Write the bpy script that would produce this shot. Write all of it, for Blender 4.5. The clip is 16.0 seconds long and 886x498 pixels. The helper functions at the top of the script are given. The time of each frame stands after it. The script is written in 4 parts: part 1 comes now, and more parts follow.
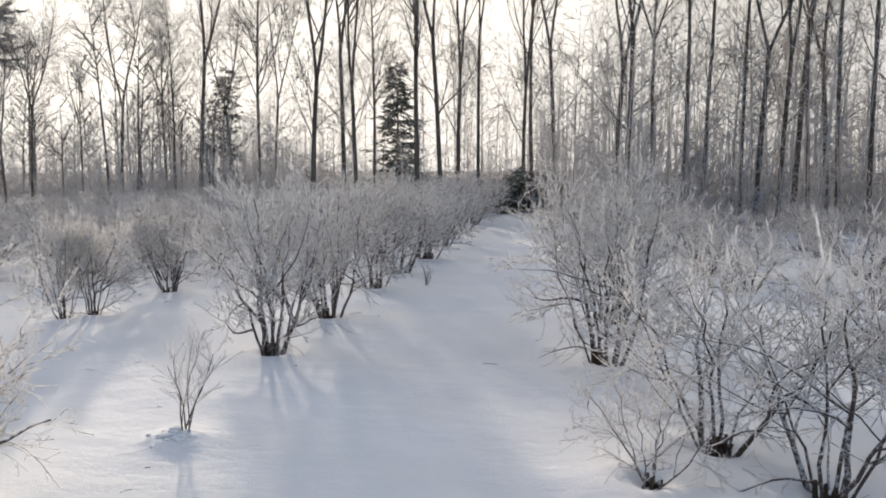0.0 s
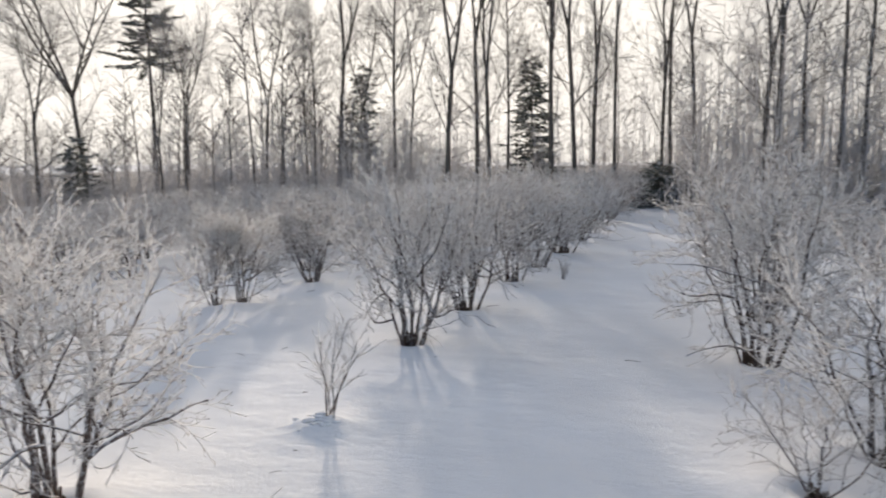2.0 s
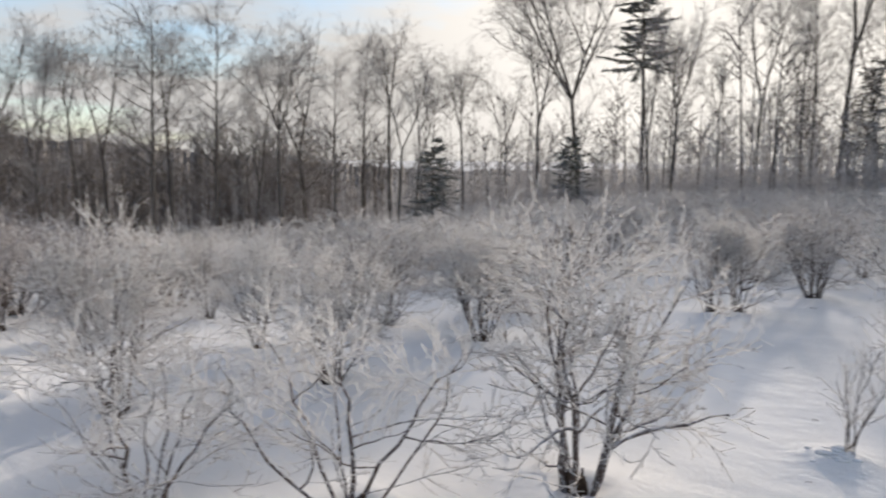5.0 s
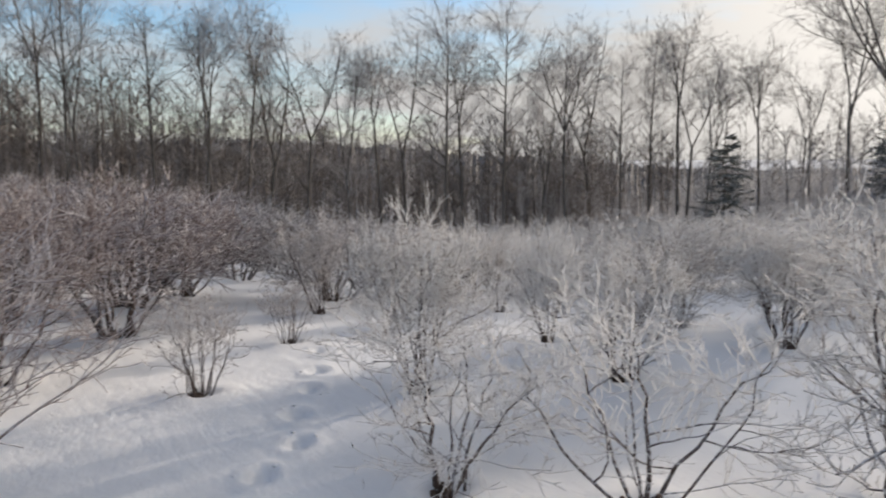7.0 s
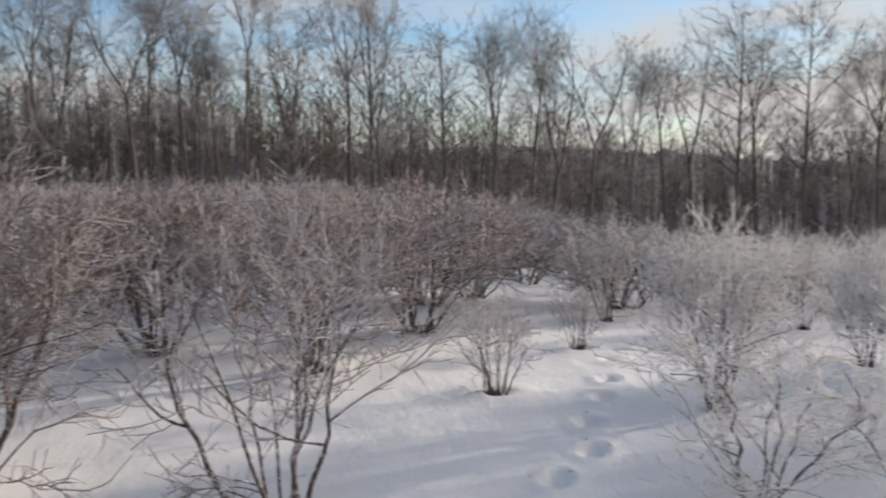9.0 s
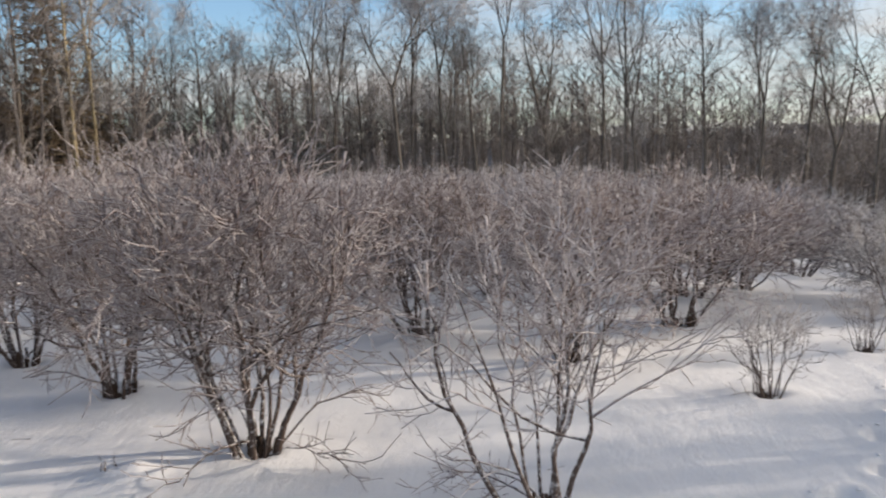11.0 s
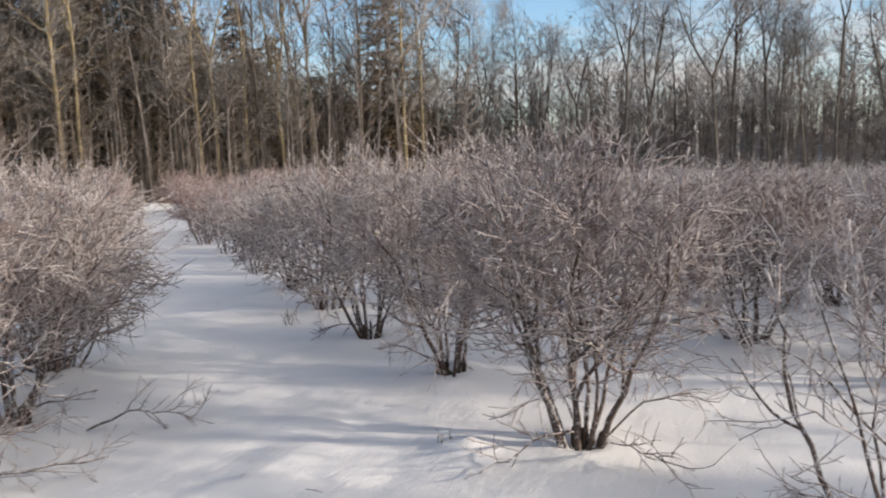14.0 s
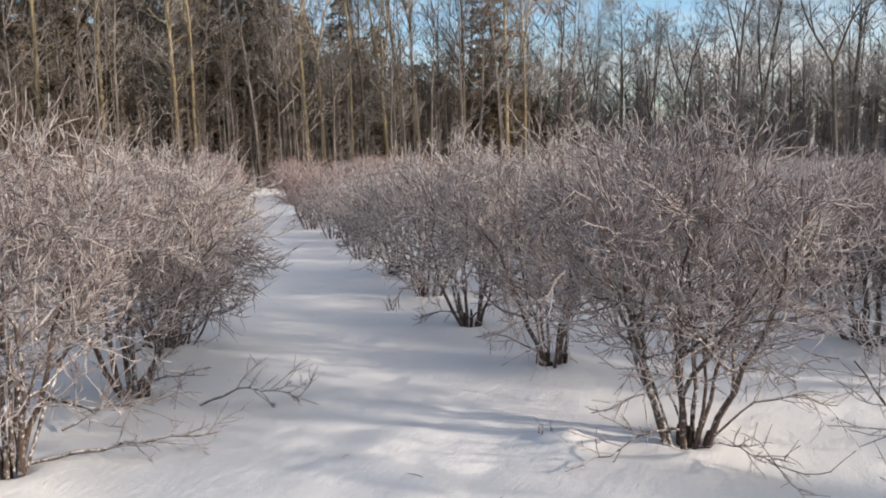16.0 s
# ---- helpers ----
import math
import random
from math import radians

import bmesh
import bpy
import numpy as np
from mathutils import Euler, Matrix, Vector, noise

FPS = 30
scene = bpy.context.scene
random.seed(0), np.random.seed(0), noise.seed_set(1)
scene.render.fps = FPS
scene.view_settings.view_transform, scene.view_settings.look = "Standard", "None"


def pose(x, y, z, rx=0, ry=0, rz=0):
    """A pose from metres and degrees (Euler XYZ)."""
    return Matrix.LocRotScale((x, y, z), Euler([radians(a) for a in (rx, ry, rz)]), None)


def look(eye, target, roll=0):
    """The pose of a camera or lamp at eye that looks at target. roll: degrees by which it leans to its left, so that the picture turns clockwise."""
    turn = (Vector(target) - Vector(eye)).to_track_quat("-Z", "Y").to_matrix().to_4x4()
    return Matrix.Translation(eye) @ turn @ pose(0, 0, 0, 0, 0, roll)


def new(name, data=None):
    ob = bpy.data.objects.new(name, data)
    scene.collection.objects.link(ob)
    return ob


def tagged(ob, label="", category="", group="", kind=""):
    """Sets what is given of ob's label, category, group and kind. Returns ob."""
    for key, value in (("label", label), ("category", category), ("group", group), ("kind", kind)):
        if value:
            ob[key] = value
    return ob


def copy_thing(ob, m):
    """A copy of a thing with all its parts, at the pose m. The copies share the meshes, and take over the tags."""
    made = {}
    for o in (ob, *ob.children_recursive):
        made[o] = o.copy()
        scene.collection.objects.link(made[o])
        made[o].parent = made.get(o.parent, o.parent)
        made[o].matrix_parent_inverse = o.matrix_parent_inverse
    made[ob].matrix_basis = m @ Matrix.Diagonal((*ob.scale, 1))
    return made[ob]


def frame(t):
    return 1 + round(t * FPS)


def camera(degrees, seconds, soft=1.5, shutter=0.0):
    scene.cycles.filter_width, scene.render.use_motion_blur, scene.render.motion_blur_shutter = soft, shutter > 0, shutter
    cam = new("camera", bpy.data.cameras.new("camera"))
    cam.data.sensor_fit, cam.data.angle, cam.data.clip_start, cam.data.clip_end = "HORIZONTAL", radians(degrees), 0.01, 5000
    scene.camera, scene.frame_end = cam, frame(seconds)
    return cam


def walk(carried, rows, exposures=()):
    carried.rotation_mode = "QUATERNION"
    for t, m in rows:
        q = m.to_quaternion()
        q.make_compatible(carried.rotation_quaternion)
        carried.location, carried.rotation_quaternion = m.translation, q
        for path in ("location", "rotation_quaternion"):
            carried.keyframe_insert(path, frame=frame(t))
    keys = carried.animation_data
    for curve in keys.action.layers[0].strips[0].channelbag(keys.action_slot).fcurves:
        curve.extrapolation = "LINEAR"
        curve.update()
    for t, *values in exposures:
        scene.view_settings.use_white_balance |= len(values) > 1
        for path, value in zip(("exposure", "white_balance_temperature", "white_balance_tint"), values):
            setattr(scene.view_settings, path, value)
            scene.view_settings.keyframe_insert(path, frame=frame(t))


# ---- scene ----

# ---------------------------------------------------------------- camera
cam = camera(57.06, 16.0, soft=1.9, shutter=0.5)
walk(cam, [
    (0.0, pose(0.053, 0.286, 1.645, 84.27, -0.09, 0.00)),
    (0.5, pose(0.051, 0.281, 1.638, 84.10, 0.08, 0.61)),
    (1.0, pose(0.045, 0.305, 1.629, 83.92, 0.32, 2.56)),
    (1.5, pose(0.020, 0.333, 1.622, 83.86, 0.35, 5.19)),
    (2.0, pose(-0.018, 0.357, 1.615, 83.93, 0.30, 9.21)),
    (2.5, pose(-0.067, 0.368, 1.614, 84.05, 0.78, 13.70)),
    (3.0, pose(-0.112, 0.371, 1.612, 84.13, 0.84, 19.90)),
    (3.5, pose(-0.146, 0.363, 1.621, 84.18, 1.08, 25.11)),
    (4.0, pose(-0.175, 0.326, 1.632, 84.06, -0.19, 30.48)),
    (4.5, pose(-0.209, 0.278, 1.653, 83.91, -0.83, 35.58)),
    (5.0, pose(-0.238, 0.217, 1.670, 83.73, -0.86, 41.87)),
    (5.2, pose(-0.243, 0.200, 1.672, 83.75, -0.45, 44.06)),
    (7.3, pose(-0.290, 0.149, 1.620, 83.55, 0.45, 64.00)),
    (7.5, pose(-0.293, 0.142, 1.618, 83.48, 0.77, 65.60)),
    (8.0, pose(-0.304, 0.124, 1.618, 83.75, 0.72, 69.80)),
    (8.5, pose(-0.318, 0.086, 1.622, 84.09, 0.59, 74.71)),
    (9.0, pose(-0.326, 0.042, 1.626, 84.28, 0.65, 80.94)),
    (9.2, pose(-0.330, 0.030, 1.630, 84.28, 0.80, 83.24)),
    (11.3, pose(-0.387, -0.022, 1.663, 83.48, 1.70, 100.65)),
    (11.5, pose(-0.387, -0.032, 1.668, 83.48, 1.60, 102.19)),
    (12.0, pose(-0.382, -0.064, 1.675, 83.55, 1.67, 106.42)),
    (12.5, pose(-0.383, -0.094, 1.670, 83.76, 1.46, 109.95)),
    (13.0, pose(-0.374, -0.124, 1.670, 83.96, 1.44, 113.06)),
    (13.5, pose(-0.360, -0.146, 1.668, 83.92, 1.35, 116.46)),
    (14.0, pose(-0.330, -0.164, 1.674, 83.64, 1.46, 119.72)),
    (14.5, pose(-0.317, -0.177, 1.677, 83.40, 1.54, 122.44)),
    (15.0, pose(-0.314, -0.194, 1.678, 83.32, 0.81, 124.91)),
    (15.5, pose(-0.315, -0.195, 1.679, 83.18, 0.98, 126.30)),
    (16.0, pose(-0.325, -0.198, 1.675, 82.98, 1.04, 126.76)),
], exposures=[(0.0, 0.68, 7020, 11), (3.5, 0.46, 6900, 11), (5.0, 0.42, 6840, 11), (7.5, 0.32, 6800, 11), (9.0, 0.36, 6800, 11), (12.5, 0.65, 6920, 12), (16.0, 0.70, 6850, 11)])

# ---------------------------------------------------------------- light
SUN_AZ, SUN_EL = 16.0, 15.0      # degrees left of +y, and above the horizon
sun_dir = Vector((-math.sin(radians(SUN_AZ)) * math.cos(radians(SUN_EL)),
                  math.cos(radians(SUN_AZ)) * math.cos(radians(SUN_EL)), math.sin(radians(SUN_EL))))
sun_data = bpy.data.lights.new("sun", "SUN")
sun_data.energy, sun_data.angle, sun_data.color = 3.4, radians(2.3), (1.0, 0.90, 0.79)
sun = new("sun", sun_data)
sun.matrix_world = look(sun_dir * 100, (0, 0, 0))


def build_world():
    w = bpy.data.worlds.new("winter_sky")
    scene.world = w
    w.use_nodes = True
    n, k = w.node_tree.nodes, w.node_tree.links
    n.clear()
    out = n.new("ShaderNodeOutputWorld")
    bg = n.new("ShaderNodeBackground")
    sky = n.new("ShaderNodeTexSky")
    sky.sky_type, sky.sun_disc = "NISHITA", False
    sky.sun_elevation, sky.sun_rotation = radians(SUN_EL), radians(-SUN_AZ)
    sky.air_density, sky.dust_density, sky.ozone_density = 1.0, 0.1, 3.0
    co = n.new("ShaderNodeTexCoord")
    # flat cloud layer: direction projected on a plane overhead
    sep = n.new("ShaderNodeSeparateXYZ")
    k.new(co.outputs["Generated"], sep.inputs[0])
    add = n.new("ShaderNodeMath"); add.operation = "ADD"; add.inputs[1].default_value = 0.12
    k.new(sep.outputs[2], add.inputs[0])
    lim = n.new("ShaderNodeMath"); lim.operation = "MAXIMUM"; lim.inputs[1].default_value = 0.05
    k.new(add.outputs[0], lim.inputs[0])
    div = n.new("ShaderNodeVectorMath"); div.operation = "DIVIDE"
    k.new(co.outputs["Generated"], div.inputs[0]); k.new(lim.outputs[0], div.inputs[1])
    cl = n.new("ShaderNodeTexNoise")
    cl.inputs["Scale"].default_value, cl.inputs["Detail"].default_value, cl.inputs["Roughness"].default_value = 0.9, 6.0, 0.55
    k.new(div.outputs[0], cl.inputs["Vector"])
    # the veil of cloud is thickest in the north
    veil = n.new("ShaderNodeVectorMath"); veil.operation = "DOT_PRODUCT"
    veil.inputs[1].default_value = (0.12, 0.93, 0.34)
    k.new(co.outputs["Generated"], veil.inputs[0])
    dot = n.new("ShaderNodeVectorMath"); dot.operation = "DOT_PRODUCT"
    dot.inputs[1].default_value = sun_dir
    k.new(co.outputs["Generated"], dot.inputs[0])
    mr = n.new("ShaderNodeMapRange")
    mr.inputs[1].default_value, mr.inputs[2].default_value, mr.inputs[3].default_value, mr.inputs[4].default_value = 0.42, 0.92, -0.05, 0.5
    k.new(veil.outputs["Value"], mr.inputs[0])
    sm = n.new("ShaderNodeMath"); sm.operation = "ADD"
    k.new(cl.outputs["Fac"], sm.inputs[0]); k.new(mr.outputs[0], sm.inputs[1])
    # ground haze whitens the sky near the horizon
    hz = n.new("ShaderNodeMapRange"); hz.interpolation_type = "SMOOTHSTEP"
    hz.inputs[1].default_value, hz.inputs[2].default_value, hz.inputs[3].default_value, hz.inputs[4].default_value = 0.0, 0.20, 1.0, 0.0
    k.new(sep.outputs[2], hz.inputs[0])
    sm2 = n.new("ShaderNodeMath"); sm2.operation = "ADD"
    far = n.new("ShaderNodeMapRange")
    far.inputs[1].default_value, far.inputs[2].default_value, far.inputs[3].default_value, far.inputs[4].default_value = 0.30, 0.95, 0.13, 0.40
    k.new(dot.outputs["Value"], far.inputs[0])
    hm = n.new("ShaderNodeMath"); hm.operation = "MULTIPLY"
    k.new(hz.outputs[0], hm.inputs[0]); k.new(far.outputs[0], hm.inputs[1])
    k.new(sm.outputs[0], sm2.inputs[0]); k.new(hm.outputs[0], sm2.inputs[1])
    sm = sm2
    ramp = n.new("ShaderNodeValToRGB")
    ramp.color_ramp.elements[0].position, ramp.color_ramp.elements[1].position = 0.38, 0.70
    k.new(sm.outputs[0], ramp.inputs[0])
    # cloud brightness: white veil, brighter where the sun stands behind it
    glow = n.new("ShaderNodeMapRange"); glow.interpolation_type = "SMOOTHERSTEP"
    glow.inputs[1].default_value, glow.inputs[2].default_value, glow.inputs[3].default_value, glow.inputs[4].default_value = 0.76, 1.0, 3.6, 5.8
    k.new(dot.outputs["Value"], glow.inputs[0])
    warm = n.new("ShaderNodeMapRange")
    warm.inputs[1].default_value, warm.inputs[2].default_value = 0.55, 0.97
    k.new(dot.outputs["Value"], warm.inputs[0])
    hue = n.new("ShaderNodeMixRGB")
    hue.inputs[1].default_value, hue.inputs[2].default_value = (0.965, 0.985, 1.02, 1), (1.0, 0.975, 0.935, 1)
    k.new(warm.outputs[0], hue.inputs[0])
    tint = n.new("ShaderNodeVectorMath"); tint.operation = "SCALE"
    k.new(hue.outputs[0], tint.inputs[0])
    k.new(glow.outputs[0], tint.inputs["Scale"])
    # crisp winter blue
    deep = n.new("ShaderNodeMixRGB"); deep.blend_type = "MULTIPLY"
    deep.inputs[0].default_value, deep.inputs[2].default_value = 1.0, (0.92, 0.955, 1.0, 1)
    mix = n.new("ShaderNodeMixRGB")
    k.new(ramp.outputs[0], mix.inputs[0]); k.new(sky.outputs[0], deep.inputs[1]); k.new(deep.outputs[0], mix.inputs[1]); k.new(tint.outputs[0], mix.inputs[2])
    k.new(mix.outputs[0], bg.inputs[0])
    bg.inputs[1].default_value = 0.14
    k.new(bg.outputs[0], out.inputs[0])


build_world()


# ---------------------------------------------------------------- materials
def mat_base(name, rough):
    m = bpy.data.materials.new(name)
    m.use_nodes = True
    n, k = m.node_tree.nodes, m.node_tree.links
    b = n["Principled BSDF"]
    b.inputs["Roughness"].default_value = rough
    b.inputs["Specular IOR Level"].default_value = 0.25
    return m, n, k, b


def noise_node(n, k, scale, detail=4.0, rough=0.55, coord="Object", stretch=None):
    co = n.new("ShaderNodeTexCoord")
    t = n.new("ShaderNodeTexNoise")
    t.inputs["Scale"].default_value, t.inputs["Detail"].default_value, t.inputs["Roughness"].default_value = scale, detail, rough
    src = co.outputs[coord]
    if stretch:
        mp = n.new("ShaderNodeMapping")
        mp.inputs["Scale"].default_value = stretch
        k.new(src, mp.inputs[0])
        src = mp.outputs[0]
    k.new(src, t.inputs["Vector"])
    return t


def ramp_node(n, k, src, stops):
    r = n.new("ShaderNodeValToRGB")
    e = r.color_ramp.elements
    e[0].position, e[0].color = stops[0][0], (*stops[0][1], 1)
    e[1].position, e[1].color = stops[-1][0], (*stops[-1][1], 1)
    for p, c in stops[1:-1]:
        q = e.new(p)
        q.color = (*c, 1)
    k.new(src, r.inputs[0])
    return r


def bump_node(n, k, b, src, strength, dist):
    bp = n.new("ShaderNodeBump")
    bp.inputs["Strength"].default_value, bp.inputs["Distance"].default_value = strength, dist
    k.new(src, bp.inputs["Height"])
    k.new(bp.outputs[0], b.inputs["Normal"])
    return bp


def snow_material():
    m, n, k, b = mat_base("snow", 0.85)
    b.inputs["Specular IOR Level"].default_value = 0.08
    big = noise_node(n, k, 1.3, 4)
    r = ramp_node(n, k, big.outputs["Fac"], [(0.3, (0.82, 0.815, 0.81)), (0.7, (0.88, 0.875, 0.87))])
    k.new(r.outputs[0], b.inputs["Base Color"])
    ripple = noise_node(n, k, 1.0, 7, 0.66, stretch=(3.0, 5.4, 3.4))
    grain = noise_node(n, k, 140, 3, 0.7)
    b1 = n.new("ShaderNodeBump"); b1.inputs["Strength"].default_value, b1.inputs["Distance"].default_value = 0.32, 0.05
    k.new(ripple.outputs["Fac"], b1.inputs["Height"])
    b2 = n.new("ShaderNodeBump"); b2.inputs["Strength"].default_value, b2.inputs["Distance"].default_value = 0.5, 0.004
    k.new(grain.outputs["Fac"], b2.inputs["Height"]); k.new(b1.outputs[0], b2.inputs["Normal"])
    cut = noise_node(n, k, 1.0, 3, 0.5, stretch=(2.6, 17.0, 6.0))
    edge = ramp_node(n, k, cut.outputs["Fac"], [(0.60, (0, 0, 0)), (0.70, (1, 1, 1))])
    b3 = n.new("ShaderNodeBump"); b3.inputs["Strength"].default_value, b3.inputs["Distance"].default_value = 0.12, 0.010
    b3.invert = True
    k.new(edge.outputs[0], b3.inputs["Height"]); k.new(b2.outputs[0], b3.inputs["Normal"])
    k.new(b3.outputs[0], b.inputs["Normal"])
    return m


def twig_material(name, bark, frost, low, high, scale, through_light=0.0):
    """Bark with a crust of hoarfrost in patches; frost sits thicker on the upper side."""
    m, n, k, b = mat_base(name, 0.75)
    t = noise_node(n, k, scale, 5, 0.65)
    g = n.new("ShaderNodeNewGeometry")
    sep = n.new("ShaderNodeSeparateXYZ")
    k.new(g.outputs["Normal"], sep.inputs[0])
    up = n.new("ShaderNodeMath"); up.operation = "MULTIPLY"; up.inputs[1].default_value = 0.16
    k.new(sep.outputs[2], up.inputs[0])
    sm = n.new("ShaderNodeMath"); sm.operation = "ADD"
    k.new(t.outputs["Fac"], sm.inputs[0]); k.new(up.outputs[0], sm.inputs[1])
    info = n.new("ShaderNodeObjectInfo")
    var = n.new("ShaderNodeMapRange")
    var.inputs[3].default_value, var.inputs[4].default_value = -0.05, 0.05
    k.new(info.outputs["Random"], var.inputs[0])
    s2 = n.new("ShaderNodeMath"); s2.operation = "ADD"
    k.new(sm.outputs[0], s2.inputs[0]); k.new(var.outputs[0], s2.inputs[1])
    mid = tuple((a + c) / 2 for a, c in zip(bark, frost))
    r = ramp_node(n, k, s2.outputs[0], [(low, bark), ((low + high) / 2, mid), (high, frost)])
    k.new(r.outputs[0], b.inputs["Base Color"])
    bump_node(n, k, b, t.outputs["Fac"], 0.8, 0.004)
    if through_light:
        tl = n.new("ShaderNodeBsdfTranslucent")
        k.new(r.outputs[0], tl.inputs[0])
        mx = n.new("ShaderNodeMixShader")
        mx.inputs[0].default_value = through_light
        k.new(b.outputs[0], mx.inputs[1]); k.new(tl.outputs[0], mx.inputs[2])
        k.new(mx.outputs[0], n["Material Output"].inputs[0])
    return m


def bark_material(name, dark, light, scale=6.0):
    m, n, k, b = mat_base(name, 0.85)
    t = noise_node(n, k, scale, 6, 0.65, stretch=(3, 3, 0.6))
    r = ramp_node(n, k, t.outputs["Fac"], [(0.3, dark), (0.7, light)])
    k.new(r.outputs[0], b.inputs["Base Color"])
    bump_node(n, k, b, t.outputs["Fac"], 0.8, 0.03)
    return m


SNOW = snow_material()
STEM = twig_material("shrub_bark", (0.085, 0.06, 0.05), (0.74, 0.73, 0.74), 0.51, 0.72, 60)
TWIG = twig_material("frosted_twig", (0.17, 0.12, 0.105), (0.90, 0.895, 0.89), 0.27, 0.47, 30, 0.75)
# reddish copies of the frosted twig, toned down for rows lit from the front
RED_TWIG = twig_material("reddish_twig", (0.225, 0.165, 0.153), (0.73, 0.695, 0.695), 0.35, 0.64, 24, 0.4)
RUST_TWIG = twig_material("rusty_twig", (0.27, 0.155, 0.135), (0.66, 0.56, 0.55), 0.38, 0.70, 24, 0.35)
THICKET = twig_material("thicket_twig", (0.115, 0.088, 0.072), (0.31, 0.265, 0.23), 0.40, 0.82, 2.5, 0.2)
# greyer copy of the frosted twig, its colour set for bushes lit in front
FRONTLIT_TWIG = twig_material("frontlit_twig", (0.21, 0.165, 0.15), (0.78, 0.76, 0.755), 0.30, 0.57, 30, 0.45)
FOOT = bark_material("root_crown_bark", (0.03, 0.022, 0.018), (0.13, 0.085, 0.06), 30.0)
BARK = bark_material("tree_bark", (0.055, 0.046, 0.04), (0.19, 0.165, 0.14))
PALE_BARK = bark_material("poplar_bark", (0.12, 0.095, 0.058), (0.42, 0.345, 0.215), 3.0)
CROWN = twig_material("tree_twig", (0.165, 0.135, 0.115), (0.70, 0.67, 0.66), 0.33, 0.68, 1.6, 0.42)
WOODS = twig_material("woods_twig", (0.165, 0.138, 0.122), (0.50, 0.47, 0.455), 0.42, 0.85, 0.9, 0.35)
BRUSH = twig_material("frosted_brush", (0.26, 0.235, 0.225), (0.76, 0.75, 0.755), 0.25, 0.62, 2.5, 0.62)
BROWN_BRUSH = twig_material("brown_brush", (0.17, 0.135, 0.115), (0.48, 0.44, 0.42), 0.40, 0.82, 2.5, 0.2)
NEEDLE = twig_material("hemlock_needle", (0.20, 0.152, 0.105), (0.45, 0.365, 0.26), 0.34, 0.80, 2.0, 0.5)
GREEN_NEEDLE = twig_material("pine_needle", (0.085, 0.092, 0.075), (0.42, 0.43, 0.42), 0.34, 0.80, 2.0, 0.3)


def hill_material():
    m, n, k, b = mat_base("wooded_hill", 0.95)
    t = noise_node(n, k, 0.12, 6, 0.7, stretch=(1, 1, 0.4))
    r = ramp_node(n, k, t.outputs["Fac"], [(0.35, (0.14, 0.13, 0.125)), (0.7, (0.25, 0.235, 0.23))])
    k.new(r.outputs[0], b.inputs["Base Color"])
    return m


HILL = hill_material()


# ---------------------------------------------------------------- mesh helpers
class Soup:
    """Gathers tubes and spikes, and turns them into one mesh."""

    def __init__(self):
        self.v, self.f = [], []

    def tube(self, pts, radii, sides=3, closed=True):
        base = len(self.v)
        n = len(pts)
        for i in range(n):
            a, b = pts[max(i - 1, 0)], pts[min(i + 1, n - 1)]
            d = (b - a)
            d.normalize()
            u = d.cross(Vector((0.31, 0.87, 0.38)))
            if u.length < 0.05:
                u = d.cross(Vector((1, 0, 0)))
            u.normalize()
            w = d.cross(u)
            if i == n - 1 and radii[i] < 1e-4:
                self.v.append(pts[i][:])
            else:
                for s in range(sides):
                    q = 2 * math.pi * s / sides
                    self.v.append((pts[i] + (u * math.cos(q) + w * math.sin(q)) * radii[i])[:])
        for i in range(n - 1):
            r0 = base + i * sides
            r1 = r0 + sides
            if i == n - 2 and radii[-1] < 1e-4:
                for s in range(sides):
                    self.f.append((r0 + s, r0 + (s + 1) % sides, r1))
            else:
                for s in range(sides):
                    self.f.append((r0 + s, r0 + (s + 1) % sides, r1 + (s + 1) % sides, r1 + s))
        if closed and radii[-1] >= 1e-4:
            self.f.append(tuple(base + (n - 1) * sides + s for s in range(sides)))

    def spike(self, a, b, r):
        d = (b - a)
        d.normalize()
        u = d.cross(Vector((0.31, 0.87, 0.38)))
        u.normalize()
        w = d.cross(u)
        k = len(self.v)
        self.v += [(a + u * r)[:], (a - u * 0.5 * r + w * 0.87 * r)[:], (a - u * 0.5 * r - w * 0.87 * r)[:], b[:]]
        self.f += [(k, k + 1, k + 3), (k + 1, k + 2, k + 3), (k + 2, k, k + 3)]

    def stub(self, a, b, r):
        """A thin three-sided twig with a blunt end."""
        d = (b - a)
        d.normalize()
        u = d.cross(Vector((0.31, 0.87, 0.38)))
        u.normalize()
        w = d.cross(u)
        k = len(self.v)
        for p, q in ((a, r), (b, r * 0.8)):
            self.v += [(p + u * q)[:], (p - u * 0.5 * q + w * 0.87 * q)[:], (p - u * 0.5 * q - w * 0.87 * q)[:]]
        self.f += [(k, k + 1, k + 4, k + 3), (k + 1, k + 2, k + 5, k + 4), (k + 2, k, k + 3, k + 5)]

    def leaf(self, a, b, w):
        """A flat narrow spray from a to b, w a half-width vector."""
        k = len(self.v)
        m = a.lerp(b, 0.45)
        self.v += [a[:], (m + w)[:], b[:], (m - w)[:]]
        self.f += [(k, k + 1, k + 2), (k, k + 2, k + 3)]

    def mesh(self, name, material, smooth=True):
        me = bpy.data.meshes.new(name)
        me.from_pydata(self.v, [], self.f)
        me.materials.append(material)
        if smooth:
            me.polygons.foreach_set("use_smooth", [True] * len(me.polygons))
        me.update()
        return me


def part(name, soup, material, parent, label="", smooth=True):
    ob = new(name, soup.mesh(name, material, smooth))
    ob.parent = parent
    if label:
        tagged(ob, label)
    return ob


